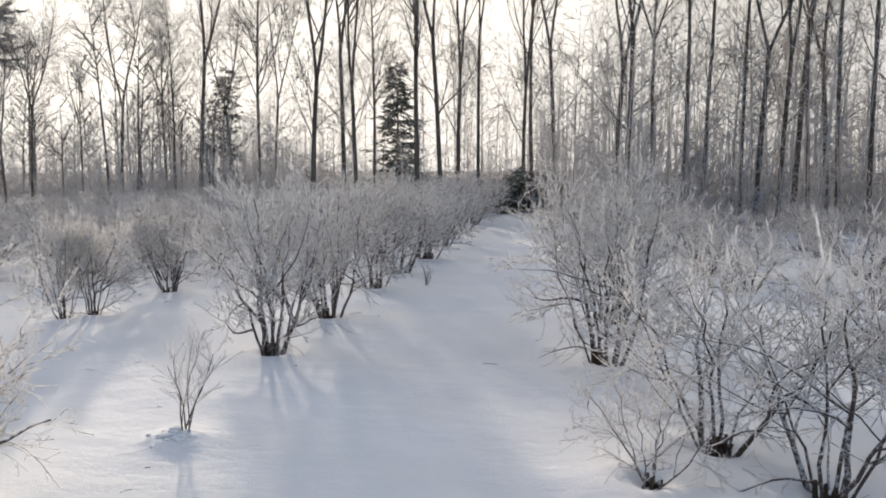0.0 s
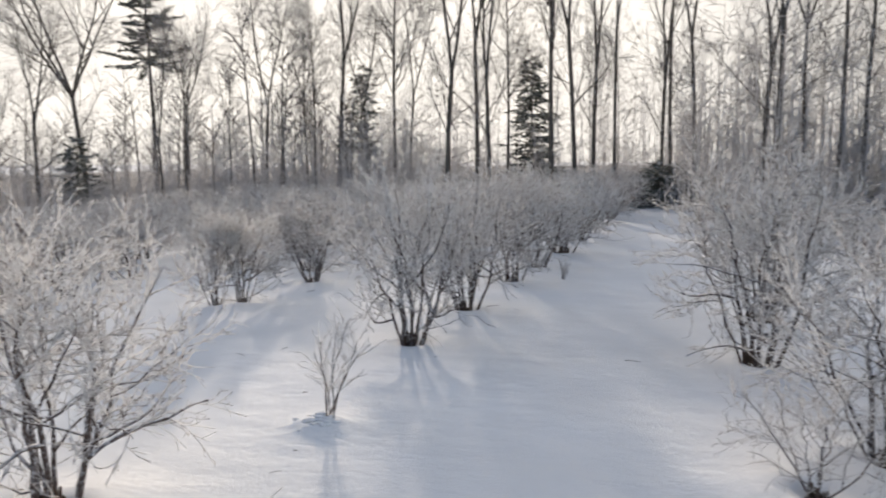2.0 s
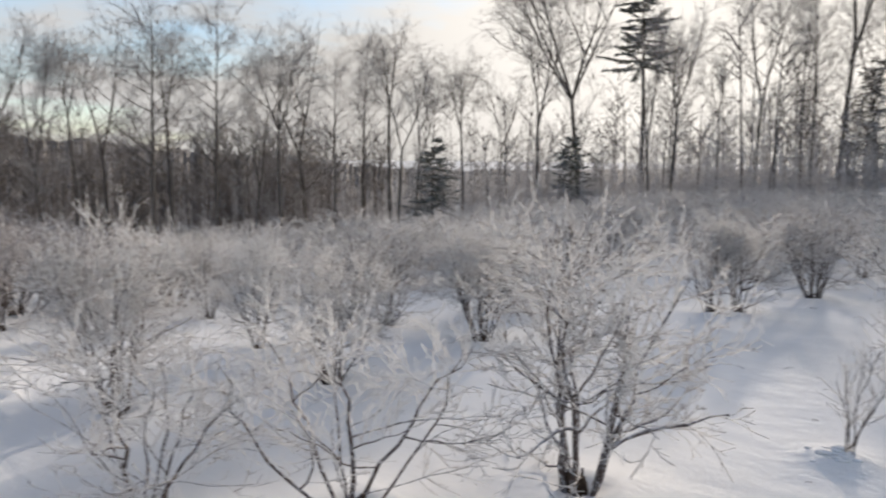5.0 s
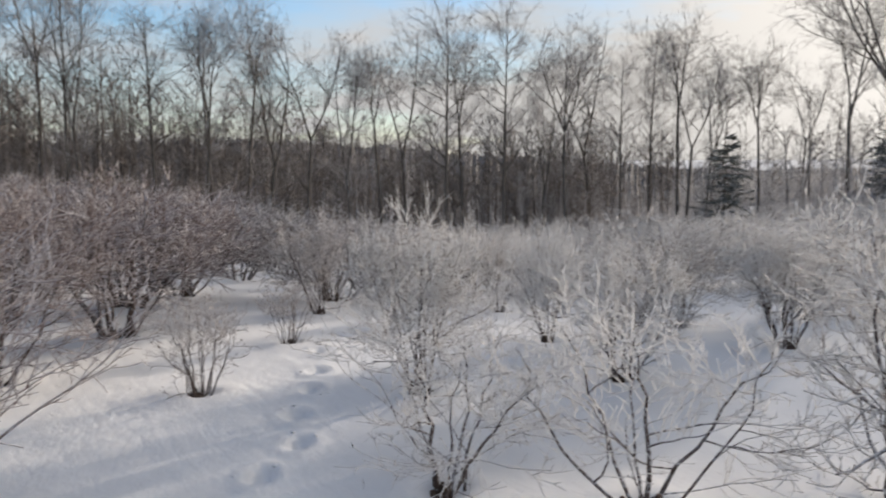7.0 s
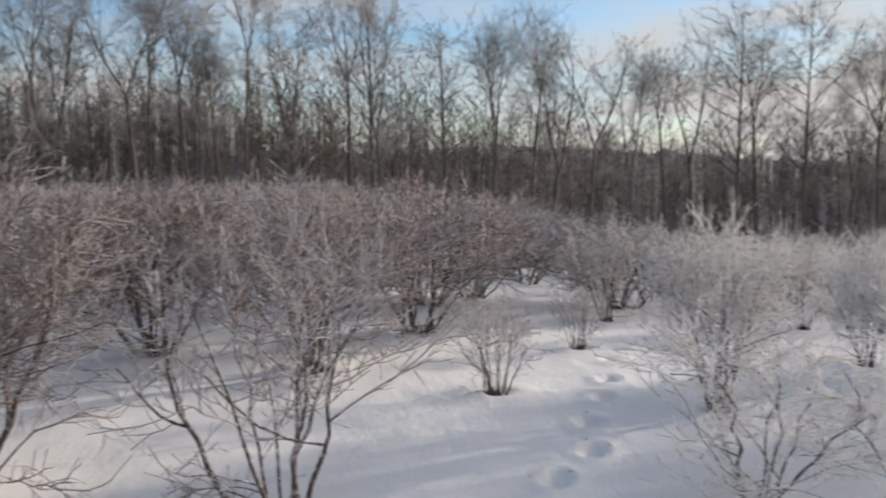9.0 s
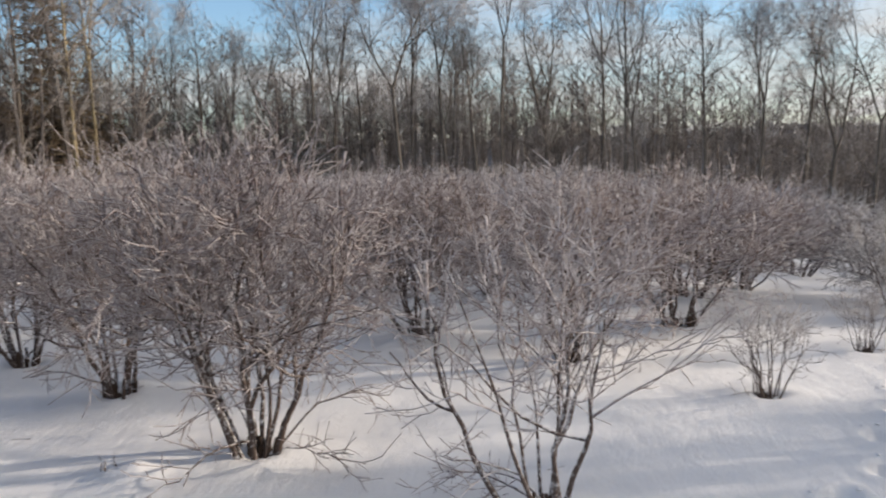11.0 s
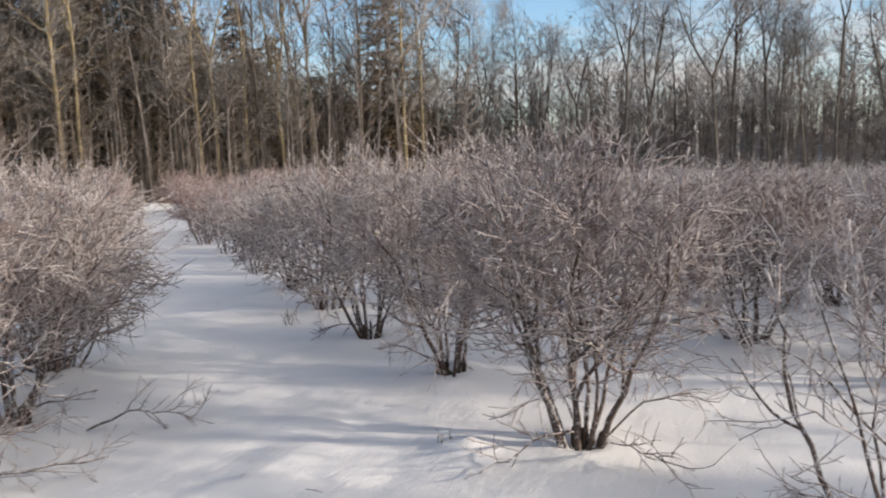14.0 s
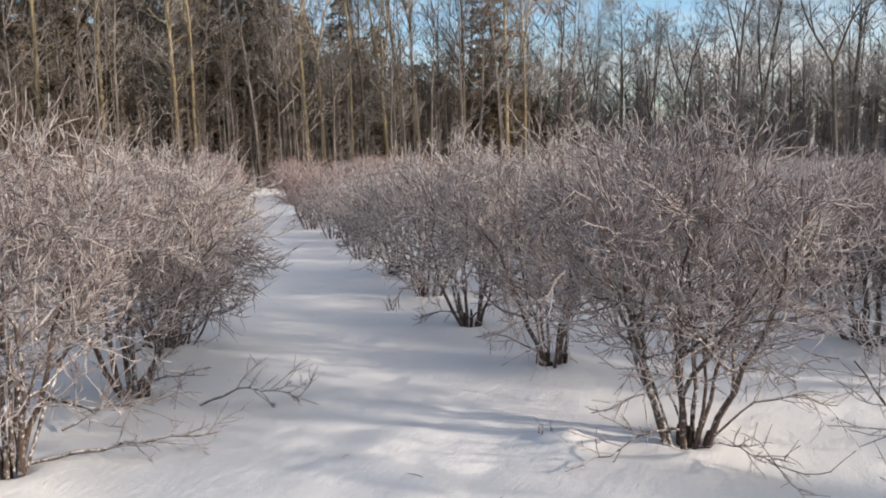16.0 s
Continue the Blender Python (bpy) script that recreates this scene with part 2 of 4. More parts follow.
def rnd_dir(rng):
    while True:
        d = Vector((rng.uniform(-1, 1), rng.uniform(-1, 1), rng.uniform(-1, 1)))
        if 0.1 < d.length < 1:
            return d.normalized()


def bend_line(rng, p, d, length, n, wobble, lift):
    """A wandering line of n steps from p along d; lift turns it upwards step by step."""
    pts = [p.copy()]
    d = d.copy()
    for i in range(n):
        d = d + rnd_dir(rng) * wobble + Vector((0, 0, lift))
        d.normalize()
        pts.append(pts[-1] + d * (length / n))
    return pts, d


def along(pts, f):
    x = f * (len(pts) - 1)
    i = min(int(x), len(pts) - 2)
    return pts[i].lerp(pts[i + 1], x - i), (pts[i + 1] - pts[i]).normalized()


# ---------------------------------------------------------------- ground
def slope(x, y):
    """The field: level round the camera, falling into a hollow in the west, with a low swell on the path."""
    d = math.hypot(x, y)
    az = math.degrees(math.atan2(-x, y))
    soft = 2 * math.log1p(math.exp(min((d - 10) / 2, 40)))
    hollow = -5.0 * math.tanh(0.135 * soft / 5.0) * math.exp(-((az - 59) / 23) ** 2)
    return hollow + 0.17 * math.exp(-((x + 1) ** 2 + (y - 8) ** 2) / 18)


# shrub bases: x, y, height, width
ROW_FRONT = [(-1.30, 6.67, 1.36, 1.2), (-1.06, 8.15, 1.3, 1.25), (-0.80, 10.4, 1.36, 1.4), (-0.62, 12.4, 1.36, 1.6),
             (-0.24, 14.6, 1.34, 1.8), (0.05, 16.8, 1.36, 1.9), (0.30, 19.2, 1.38, 2.0), (0.60, 21.6, 1.4, 2.0), (0.9, 24.2, 1.42, 2.0), (1.19, 27.0, 1.45, 2.0)]
ROW_NEAR = [(-2.30, 3.55, 1.36, 1.32), (-3.0, 2.68, 1.05, 1.4), (-3.62, 1.98, 0.98, 1.35), (-3.95, -0.13, 1.48, 1.5)]
ROW_BACK = [(-4.62, -1.76, 1.72, 1.7), (-5.69, -3.22, 1.70, 1.6), (-6.57, -4.57, 1.72, 1.6), (-7.62, -5.92, 1.5, 1.5), (-8.50, -7.12, 1.5, 1.5)]
ROW_SECOND = [(-3.28, 10.11, 1.12, 1.25), (-3.5, 8.45, 1.05, 0.85), (-3.72, 8.31, 1.06, 0.75), (-3.53, 13.14, 0.95, 0.9),
              (-4.80, 4.07, 0.98, 0.95), (-4.79, 5.86, 1.02, 1.05), (-5.27, 2.67, 1.27, 0.95), (-5.92, 1.30, 0.70, 0.72), (-7.35, 2.40, 0.56, 0.55),
              (-6.88, 0.0, 1.42, 1.7), (-7.74, -1.35, 1.4, 1.8)]
ROW_THIRD = [(-6.28, 4.49, 1.0, 0.85), (-6.15, 6.0, 0.95, 1.0), (-5.64, 7.26, 1.0, 1.0), (-6.26, 9.44, 1.08, 1.0), (-8.91, 3.25, 1.12, 0.95),
             (-8.25, 1.04, 1.38, 2.1), (-10.12, 1.37, 1.42, 2.2), (-8.23, 5.20, 0.93, 0.75)]
ROW_RIGHT = [(1.32, 6.51, 1.52, 1.4), (1.56, 4.62, 1.2, 1.35), (1.90, 4.05, 1.34, 1.35), (2.75, 4.35, 1.35, 1.4), (1.75, 8.1, 1.35, 1.1), (1.08, 4.18, 0.60, 0.75)]
ROW_LEFT = [(-3.43, -5.22, 1.69, 1.75), (-2.23, -4.48, 1.74, 1.6), (-4.4, -6.3, 1.65, 1.6)]
BASES = ROW_FRONT + ROW_NEAR + ROW_BACK + ROW_SECOND + ROW_THIRD + ROW_RIGHT + ROW_LEFT
PRINTS = [(-4.27, 1.25), (-4.68, 1.59), (-5.20, 1.74), (-5.72, 2.03), (-6.20, 2.25), (-6.89, 2.53), (-7.43, 2.95)]


def ground_z(x, y):
    z = slope(x, y)
    r = math.hypot(x, y)
    if r < 60:
        p = Vector((x, y, 0))
        if r < 14:
            z += 0.005 * noise.noise(Vector((x * 3.1, y * 4.6, 4.0)))
        z += 0.035 * noise.noise(p * 0.35) + 0.018 * noise.noise(p * 1.1 + Vector((7, 3, 0)))
    return z


def snow_detail(x, y):
    """Mounds and wells round the nearest shrubs, footprints, and the trodden back path."""
    z = 0.0
    off = (x + 4.5) * 0.773 - (y + 4.2) * 0.635
    if y < -1 and abs(off) < 1.6:
        z += math.exp(-(off / 0.7) ** 4) * (0.018 * noise.noise(Vector((x * 3.0, y * 3.0, 2.0))) - 0.035 * max(0.0, noise.noise(Vector((x * 4.6, y * 4.6, 7.0))) - 0.15))
    for bx, by, h, w in BASES:
        d2 = (x - bx) ** 2 + (y - by) ** 2
        if d2 < 1.0:
            z += 0.05 * math.exp(-d2 / 0.12) - 0.07 * math.exp(-d2 / 0.012)
    for fx, fy in PRINTS:
        dx, dy = x - fx, y - fy
        a = (dx * -0.87 + dy * 0.5) / 0.11
        b = (dx * 0.5 + dy * 0.87) / 0.06
        q = a * a + b * b
        if q < 8:
            z += (-0.045 if fx > -5 else -0.036) * math.exp(-q * q) + 0.02 * math.exp(-((math.sqrt(q) - 1.7) / 0.5) ** 2)
    for lx, ly, s in ((-1.46, 4.76, 0.045), (-4.29, -2.33, 0.06), (-5.86, -3.20, 0.06)):
        d2 = (x - lx) ** 2 + (y - ly) ** 2
        if d2 < 1:
            # broken crust heaped round a stem
            lump = abs(noise.noise(Vector((x * 11, y * 11, 5.0)))) + 0.6 * abs(noise.noise(Vector((x * 23, y * 23, 1.0))))
            z += s * math.exp(-d2 / 0.035) * (0.85 + (0.8 if s < 0.05 else 0.2) * lump) + 0.02 * lump * math.exp(-d2 / 0.06)
    return z


def build_ground():
    radii = [0.0]
    r = 0.5
    while r < 17:
        radii.append(r)
        r += 0.2 if r < 2.5 else 0.036 if r < 6.5 else 0.06 if r < 11 else 0.09
    while r < 2500:
        radii.append(r)
        r *= 1.06
    seg = 640
    v, f = [(0, 0, ground_z(0, 0))], []
    for r in radii[1:]:
        for s in range(seg):
            a = 2 * math.pi * s / seg
            x, y = r * math.cos(a), r * math.sin(a)
            z = ground_z(x, y)
            if r < 17:
                z += snow_detail(x, y)
            v.append((x, y, z))
    for s in range(seg):
        f.append((0, 1 + s, 1 + (s + 1) % seg))
    for i in range(len(radii) - 2):
        for s in range(seg):
            a, b = 1 + i * seg + s, 1 + i * seg + (s + 1) % seg
            f.append((a, a + seg, b + seg, b))
    me = bpy.data.meshes.new("ground")
    me.from_pydata(v, [], f)
    me.materials.append(SNOW)
    me.polygons.foreach_set("use_smooth", [True] * len(me.polygons))
    me.update()
    tagged(new("ground", me), "white snow-covered field with wind ripples and footprints", "snow", kind="structure")


build_ground()


def build_hill():
    """Low wooded land beyond the trees, rising to a long ridge in the west."""
    v, f = [], []
    rng = random.Random(5)
    stops = ((-90, -0.8), (20, -1.0), (44, -0.6), (50, -0.3), (57, 0.15), (66, 0.9), (76, 1.35), (84, 1.1), (95, 1.2), (106, 1.3), (120, 1.3), (170, 1.3), (271, -0.8))
    n = 3600
    for i in range(n + 1):
        az = -90 + 360 * i / n
        el = -1.0
        for (a, p), (b, q) in zip(stops, stops[1:]):
            if a <= az <= b:
                el = p + (q - p) * (az - a) / (b - a)
        top = 1.65 + 260 * math.tan(radians(el)) + rng.uniform(-0.9, 0.9) + 1.2 * noise.noise(Vector((az * 0.8, 0, 3)))
        for dist, z in ((74, -1.0), (78, 0.25), (170, 0.4), (260, 0.4), (420, -6)):
            x, y = -dist * math.sin(radians(az)), dist * math.cos(radians(az))
            low = slope(x, y) + z
            v.append((x, y, low if dist in (74, 78) else max(low, top - (6 if dist > 300 else 0.55 * (top + 3.4) if dist < 200 else 0))))
    for i in range(n):
        for j in range(4):
            a = i * 5 + j
            f.append((a, a + 1, a + 6, a + 5))
    me = bpy.data.meshes.new("distant_hill")
    me.from_pydata(v, [], f)
    me.materials.append(HILL)
    me.update()
    tagged(new("distant_hill", me), "long grey wooded ridge far beyond the trees", "hill", kind="structure")


build_hill()


# ---------------------------------------------------------------- shrubs
def room(p, d, rad, mid, tall):
    """How far one can go from p along d inside a rounded crown centred mid above the foot."""
    q = Vector((p.x / rad, p.y / rad, (p.z - mid) / tall))
    e = Vector((d.x / rad, d.y / rad, d.z / tall))
    a, b, c = e.dot(e), q.dot(e), q.dot(q) - 1
    h = b * b - a * c
    return max(0.02, (-b + math.sqrt(h)) / a) if h > 0 else 0.02


def turned_off(rng, d, low, high):
    """A direction that leaves d at an angle between low and high degrees."""
    u = d.cross(rnd_dir(rng)).normalized()
    q = radians(rng.uniform(low, high))
    return (d * math.cos(q) + u * math.sin(q)).normalized()


def arch_line(rng, a, b, c, n, kink):
    """A bowed line from a by way of b to c, in n steps, with small kinks."""
    pts = []
    for i in range(n + 1):
        f = i / n
        p = a * (1 - f) ** 2 + b * (2 * f * (1 - f)) + c * f * f
        pts.append(p + rnd_dir(rng) * kink * (0.3 + f) if i else p)
    return pts


def make_shrub(seed, stems, detail, open_foot=0.30, thick=1.0, twig=1.0, spread=1.0, bare=0.58, sprouts=1.0, base_wide=1.0):
    """A frosted highbush shrub 1 m high and 1 m wide: crooked stems from one foot bow outwards and fork into limbs, long branchlets and short frosted twigs."""
    rng = random.Random(seed)
    root = new("blueberry_bush")
    twigs = Soup()
    n1, n2, n3, n4 = detail
    fine = n4 > 0
    ranks = [(s + 0.5) / stems for s in range(stems)]
    rng.shuffle(ranks)
    for s in range(stems):
        st = Soup()
        a = 2 * math.pi * (s + rng.uniform(-0.45, 0.45)) / stems
        out = Vector((math.cos(a), math.sin(a), 0))
        side = Vector((-out.y, out.x, 0))
        base = out * rng.uniform(0.015, 0.075) * base_wide + Vector((0, 0, -0.06))
        rho = 0.47 * spread * ranks[s] ** 0.6
        high = 0.52 + 0.42 * math.sqrt(max(0.05, 1 - (rho / 0.56) ** 2)) * rng.uniform(0.55, 1.0)
        tip = out * rho + side * rng.uniform(-0.12, 0.12) + Vector((0, 0, high))
        elbow = out * (rho * rng.uniform(0.2, 0.9) + 0.02) + side * rng.uniform(-0.08, 0.08) + Vector((0, 0, rng.uniform(0.22, 0.50)))
        k = 9 if fine else 5
        pts = arch_line(rng, base, elbow, tip, k, 0.021)
        r0 = rng.uniform(0.0075, 0.0165) * thick
        st.tube(pts, [r0 * (1 - 0.78 * i / k) for i in range(k + 1)], 6 if fine else 3)
        limbs = [(pts, r0, 0.55)]
        for q in range(n1):
            f = open_foot + (0.93 - open_foot) * (q + rng.random()) / n1
            p, dd = along(pts, f)
            away = turned_off(rng, dd, 35, 75) + Vector((p.x, p.y, 0)) * 1.1
            away.z = away.z * (0.5 if f < 0.5 else 0.65) + 0.07
            away.normalize()
            ln = min(room(p, away, 0.58, 0.54, 0.47), rng.uniform(0.28, 0.66)) * rng.uniform(0.72, 1.12)
            m = 6 if fine else 3
            lp, _ = bend_line(rng, p, away, ln, m, 0.30, 0.05)
            r1 = max(r0 * (1 - 0.78 * f) * rng.uniform(0.5, 0.9), 0.0030)
            (st if f < bare or not fine else twigs).tube(lp, [r1 * (1 - 0.62 * i / m) for i in range(m + 1)], 4 if fine else 3, False)
            limbs.append((lp, r1, 0.12))
        for lp, lr, lo in limbs:
            for q in range(n2):
                f = lo + (1.0 - lo) * (q + rng.random()) / n2
                p, dd = along(lp, f)
                away = (turned_off(rng, dd, 28, 72) + Vector((p.x, p.y, 0)) * 0.4 + Vector((0, 0, 0.05))).normalized()
                ln = min(rng.uniform(0.11, 0.31), 0.06 + room(p, away, 0.60, 0.54, 0.49))
                m = 4 if fine else 2
                sp, _ = bend_line(rng, p, away, ln, m, 0.26, 0.07)
                rr = (0.0029 if fine else 0.0034) * twig
                if fine or rng.random() < 0.5:
                    twigs.tube(sp, [rr * (1 - 0.35 * i / m) for i in range(m + 1)], 3, False)
                else:
                    twigs.spike(sp[0], sp[-1], rr)
                for w in range(n3):
                    p2, d2 = along(sp, 0.12 + 0.88 * (w + rng.random()) / n3)
                    e2 = (turned_off(rng, d2, 18, 62) + Vector((0, 0, 0.12))).normalized()
                    l2 = rng.uniform(0.04, 0.15)
                    if not fine:
                        twigs.spike(p2, p2 + e2 * l2 * 1.3, 0.0036 * twig)
                        continue
                    tp, _ = bend_line(rng, p2, e2, l2, 2, 0.26, 0.08)
                    twigs.tube(tp, [0.0023 * twig, 0.0022 * twig, 0.0019 * twig], 3, False)
                    for z in range(n4):
                        p3, d3 = along(tp, rng.uniform(0.15, 1.0))
                        twigs.stub(p3, p3 + turned_off(rng, d3, 18, 60) * rng.uniform(0.018, 0.065), 0.0017 * twig)
        # thick pale sprouts standing above the crown
        for q in range(int(rng.choice((0, 1, 1, 2)) * sprouts + rng.random() * 0.5) if fine else 1 if rng.random() < 0.3 else 0):
            p, dd = along(pts, rng.uniform(0.8, 0.98))
            sp, _ = bend_line(rng, p, (dd * 0.45 + rnd_dir(rng) * 0.3 + Vector((0, 0, 0.9))).normalized(), rng.uniform(0.10, 0.27), 4, 0.13, 0.04)
            twigs.tube(sp, [0.0052 * twig, 0.0056 * twig, 0.0052 * twig, 0.0058 * twig, 0.0044 * twig], 5 if fine else 3)
            for z in range(5 if fine else 1):
                p3, d3 = along(sp, rng.uniform(0.1, 0.9))
                twigs.stub(p3, p3 + turned_off(rng, d3, 25, 60) * rng.uniform(0.02, 0.09), 0.0032 * twig)
        part("stem", st, STEM, root)
    if fine:
        # snags of dead wood crowd the foot
        foot = Soup()
        for q in range(int(11 * base_wide)):
            a = rng.uniform(0, 6.283)
            p = Vector((math.cos(a), math.sin(a), 0)) * rng.uniform(0.01, 0.07) * base_wide
            top = p * rng.uniform(0.9, 1.6) + Vector((0, 0, rng.uniform(0.015, 0.09)))
            r = rng.uniform(0.007, 0.015)
            foot.tube([p + Vector((0, 0, -0.08)), p.lerp(top, 0.5) + rnd_dir(rng) * 0.006, top], [r * 1.2, r, r * rng.uniform(0.4, 0.8)], 5)
        part("root_crown", foot, FOOT, root, "dark knotted base of old stems")
    # low side shoots that sag towards the snow
    for q in range(2):
        st = Soup()
        a = rng.uniform(0, 6.283)
        lp, _ = bend_line(rng, Vector((0, 0, 0.05)), Vector((math.cos(a), math.sin(a), rng.uniform(0.35, 0.9))).normalized(), rng.uniform(0.3, 0.58), 7, 0.22, -0.09)
        lp = [Vector((p.x, p.y, max(p.z, 0.03))) for p in lp]
        st.tube(lp, [0.0058 * thick * (1 - 0.6 * i / 7) for i in range(8)], 4, False)
        for w in range(10 if fine else 5):
            p2, d2 = along(lp, rng.uniform(0.3, 1.0))
            tp, _ = bend_line(rng, p2, turned_off(rng, d2, 25, 70), rng.uniform(0.05, 0.22), 3, 0.25, 0.04)
            twigs.tube(tp, [0.0025 * twig, 0.0024 * twig, 0.0022 * twig, 0.0018 * twig], 3, False)
            for z in range(3 if fine else 0):
                p3, d3 = along(tp, rng.uniform(0.2, 1.0))
                twigs.stub(p3, p3 + turned_off(rng, d3, 20, 70) * rng.uniform(0.015, 0.05), 0.0018 * twig)
        part("stem", st, STEM, root)
    tagged(part("crown", twigs, TWIG, root, "pale hoarfrosted twigs"), kind="stuff")
    return root


def shrub_models(seed, count, stems, detail, **more):
    return [make_shrub(seed + i, stems + (i * 2) % 4, detail, **more) for i in range(count)]


NEAR_MODELS = shrub_models(100, 5, 9, (7, 6, 4, 2), twig=0.92, sprouts=1.5)
FRONT_MODELS = shrub_models(140, 4, 8, (5, 5, 4, 2), open_foot=0.26, twig=1.05, sprouts=1.2)
HALF_MODELS = shrub_models(180, 4, 8, (6, 5, 4, 1), twig=1.2)
LOW_MODELS = shrub_models(160, 3, 6, (5, 5, 3, 2), open_foot=0.26, thick=0.75, twig=0.95, spread=1.1, sprouts=0.5)
OPEN_MODELS = shrub_models(150, 3, 8, (4, 4, 3, 1), open_foot=0.36, thick=0.75, twig=0.85)
SPROUT_MODELS = shrub_models(170, 3, 7, (5, 5, 3, 1), thick=0.95, twig=0.95, spread=1.1, bare=0.6, sprouts=1.6)
CLUMP_MODELS = shrub_models(190, 2, 13, (2, 4, 3, 1), open_foot=0.3, thick=0.8, twig=1.2, base_wide=1.7, sprouts=0.4)
MID_MODELS = shrub_models(200, 5, 8, (5, 4, 5, 0), twig=1.0)
FAR_MODELS = shrub_models(300, 4, 6, (4, 4, 5, 0), twig=1.1)
PLACED = []


def put_shrub(models, x, y, h, w, rng, label, group):
    m = rng.choice(models)
    wide = 1.0 if models in (MID_MODELS, FAR_MODELS) else 0.95 if models in (HALF_MODELS, SPROUT_MODELS, LOW_MODELS) else 0.93
    s = Matrix.Diagonal((w * wide, w * wide, h, 1))
    ob = copy_thing(m, Matrix.Translation((x, y, ground_z(x, y))) @ Matrix.Rotation(rng.uniform(0, 6.28), 4, "Z") @ s)
    ob.name = "blueberry_bush"
    far_row = math.hypot(x, y) > 15 and math.degrees(math.atan2(-x, y)) % 360 > 108
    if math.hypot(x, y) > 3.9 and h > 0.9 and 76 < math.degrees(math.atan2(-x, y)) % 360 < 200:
        # the old dense rows: reddish twigs, less frost, colour toned down for front light
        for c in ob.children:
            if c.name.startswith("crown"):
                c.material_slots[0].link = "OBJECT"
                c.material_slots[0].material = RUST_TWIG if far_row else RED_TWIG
                c["label"] = "reddish lightly frosted twigs, toned for front light"
    elif 67 < math.degrees(math.atan2(-x, y)) % 360 < 200:
        # sunlit side of the field: front light is put into a greyer frost colour
        for c in ob.children:
            if c.name.startswith("crown"):
                c.material_slots[0].link = "OBJECT"
                c.material_slots[0].material = FRONTLIT_TWIG
    tagged(ob, label, "bush", group)
    PLACED.append((x, y))
    return ob


rng = random.Random(11)
for row, lab, grp in ((ROW_FRONT, "hoarfrosted bare blueberry bush with dark stems beside the snowy path", "bushes along the front path"),
                      (ROW_NEAR, "sparse hoarfrosted bare blueberry bush in the snow close by", "bushes of the nearest row"),
                      (ROW_BACK, "full hoarfrosted blueberry bush with brown stems rising from snow", "bushes along the back path"),
                      (ROW_SECOND, "small hoarfrosted bare blueberry bush in the open snow", "bushes of the second row"),
                      (ROW_THIRD, "hoarfrosted rounded blueberry bush in the snowy field", "bushes of the third row"),
                      (ROW_RIGHT, "tall hoarfrosted blueberry bush with pale upright sprouts", "bushes beside the front path"),
                      (ROW_LEFT, "dense frosted blueberry bush with low branches over snow", "bushes beside the back path")):
    for x, y, h, w in row:
        dist = math.hypot(x, y)
        put_shrub(CLUMP_MODELS if row is ROW_SECOND and h < 0.9 else LOW_MODELS if h < 0.62 or row is ROW_NEAR and 0 < y < 3 else FRONT_MODELS if row is ROW_NEAR and y > 3 else OPEN_MODELS if row is ROW_NEAR else SPROUT_MODELS if row is ROW_RIGHT and y < 5 else FRONT_MODELS if row in (ROW_FRONT, ROW_RIGHT) and dist < 9 else NEAR_MODELS if dist < 8 else HALF_MODELS if dist < 15 else MID_MODELS, x, y, h, w, rng, "small frosted blueberry bush with a dark brown root crown" if row is ROW_SECOND and h < 0.9 else lab if h > 0.62 else "low sparse frosted blueberry bush beside taller bushes", grp)

# the far rows of the field, parallel to the near one
CURVE = [Vector(p) for p in ((1.6, 30), (-0.5, 13), (-1.4, 7.2), (-2.4, 3.65), (-4.25, -0.15), (-5.7, -3.2), (-8.5, -7.1), (-11.15, -10.7), (-31, -35))]


def row_points(offset, step):
    pts = []
    for i in range(len(CURVE) - 1):
        a, b = CURVE[i], CURVE[i + 1]
        n = max(1, int((b - a).length / 0.4))
        for j in range(n):
            t = (b - a).normalized()
            pts.append(a.lerp(b, j / n) + Vector((t.y, -t.x)) * offset)
    out, last = [], None
    for p in pts:
        if last is None or (p - last).length >= step:
            out.append(p)
            last = p
    return out


for k in range(0, 13):
    for p in row_points(2.5 * k, 1.4 if k < 5 else 1.6):
        x, y = p.x + rng.uniform(-0.25, 0.25), p.y + rng.uniform(-0.25, 0.25)
        az = math.degrees(math.atan2(-x, y))
        dist = math.hypot(x, y)
        limit = 28 if az < 115 else 32
        if dist > limit or dist < 8 or any((x - a) ** 2 + (y - b) ** 2 < 1.3 for a, b in PLACED):
            continue
        if (k == 0 and y > -7) or (k < 3 and az < 66 and dist < 12) or rng.random() < 0.05:
            continue
        h = rng.uniform(0.95, 1.2) if az < 72 else rng.uniform(1.25, 1.5)
        put_shrub(HALF_MODELS if dist < 11.5 else MID_MODELS if dist < 18 else FAR_MODELS, x, y, h, rng.uniform(1.45, 1.65) if k == 0 else rng.uniform(1.8, 2.3), rng,
                  "hoarfrosted blueberry bush in the long rows of the field", "bushes of the far rows")
# a crowd of bushes fills the hollow between the rows
for i in range(260):
    az, d = rng.uniform(9, 72), rng.uniform(12, 30)
    x, y = -d * math.sin(radians(az)), d * math.cos(radians(az))
    if any((x - a) ** 2 + (y - b) ** 2 < 1.7 for a, b in PLACED):
        continue
    put_shrub(MID_MODELS if d < 15 else FAR_MODELS, x, y, rng.uniform(0.85, 1.15), rng.uniform(1.5, 2.1), rng,
              "hoarfrosted blueberry bush in the long rows of the field", "bushes of the far rows")
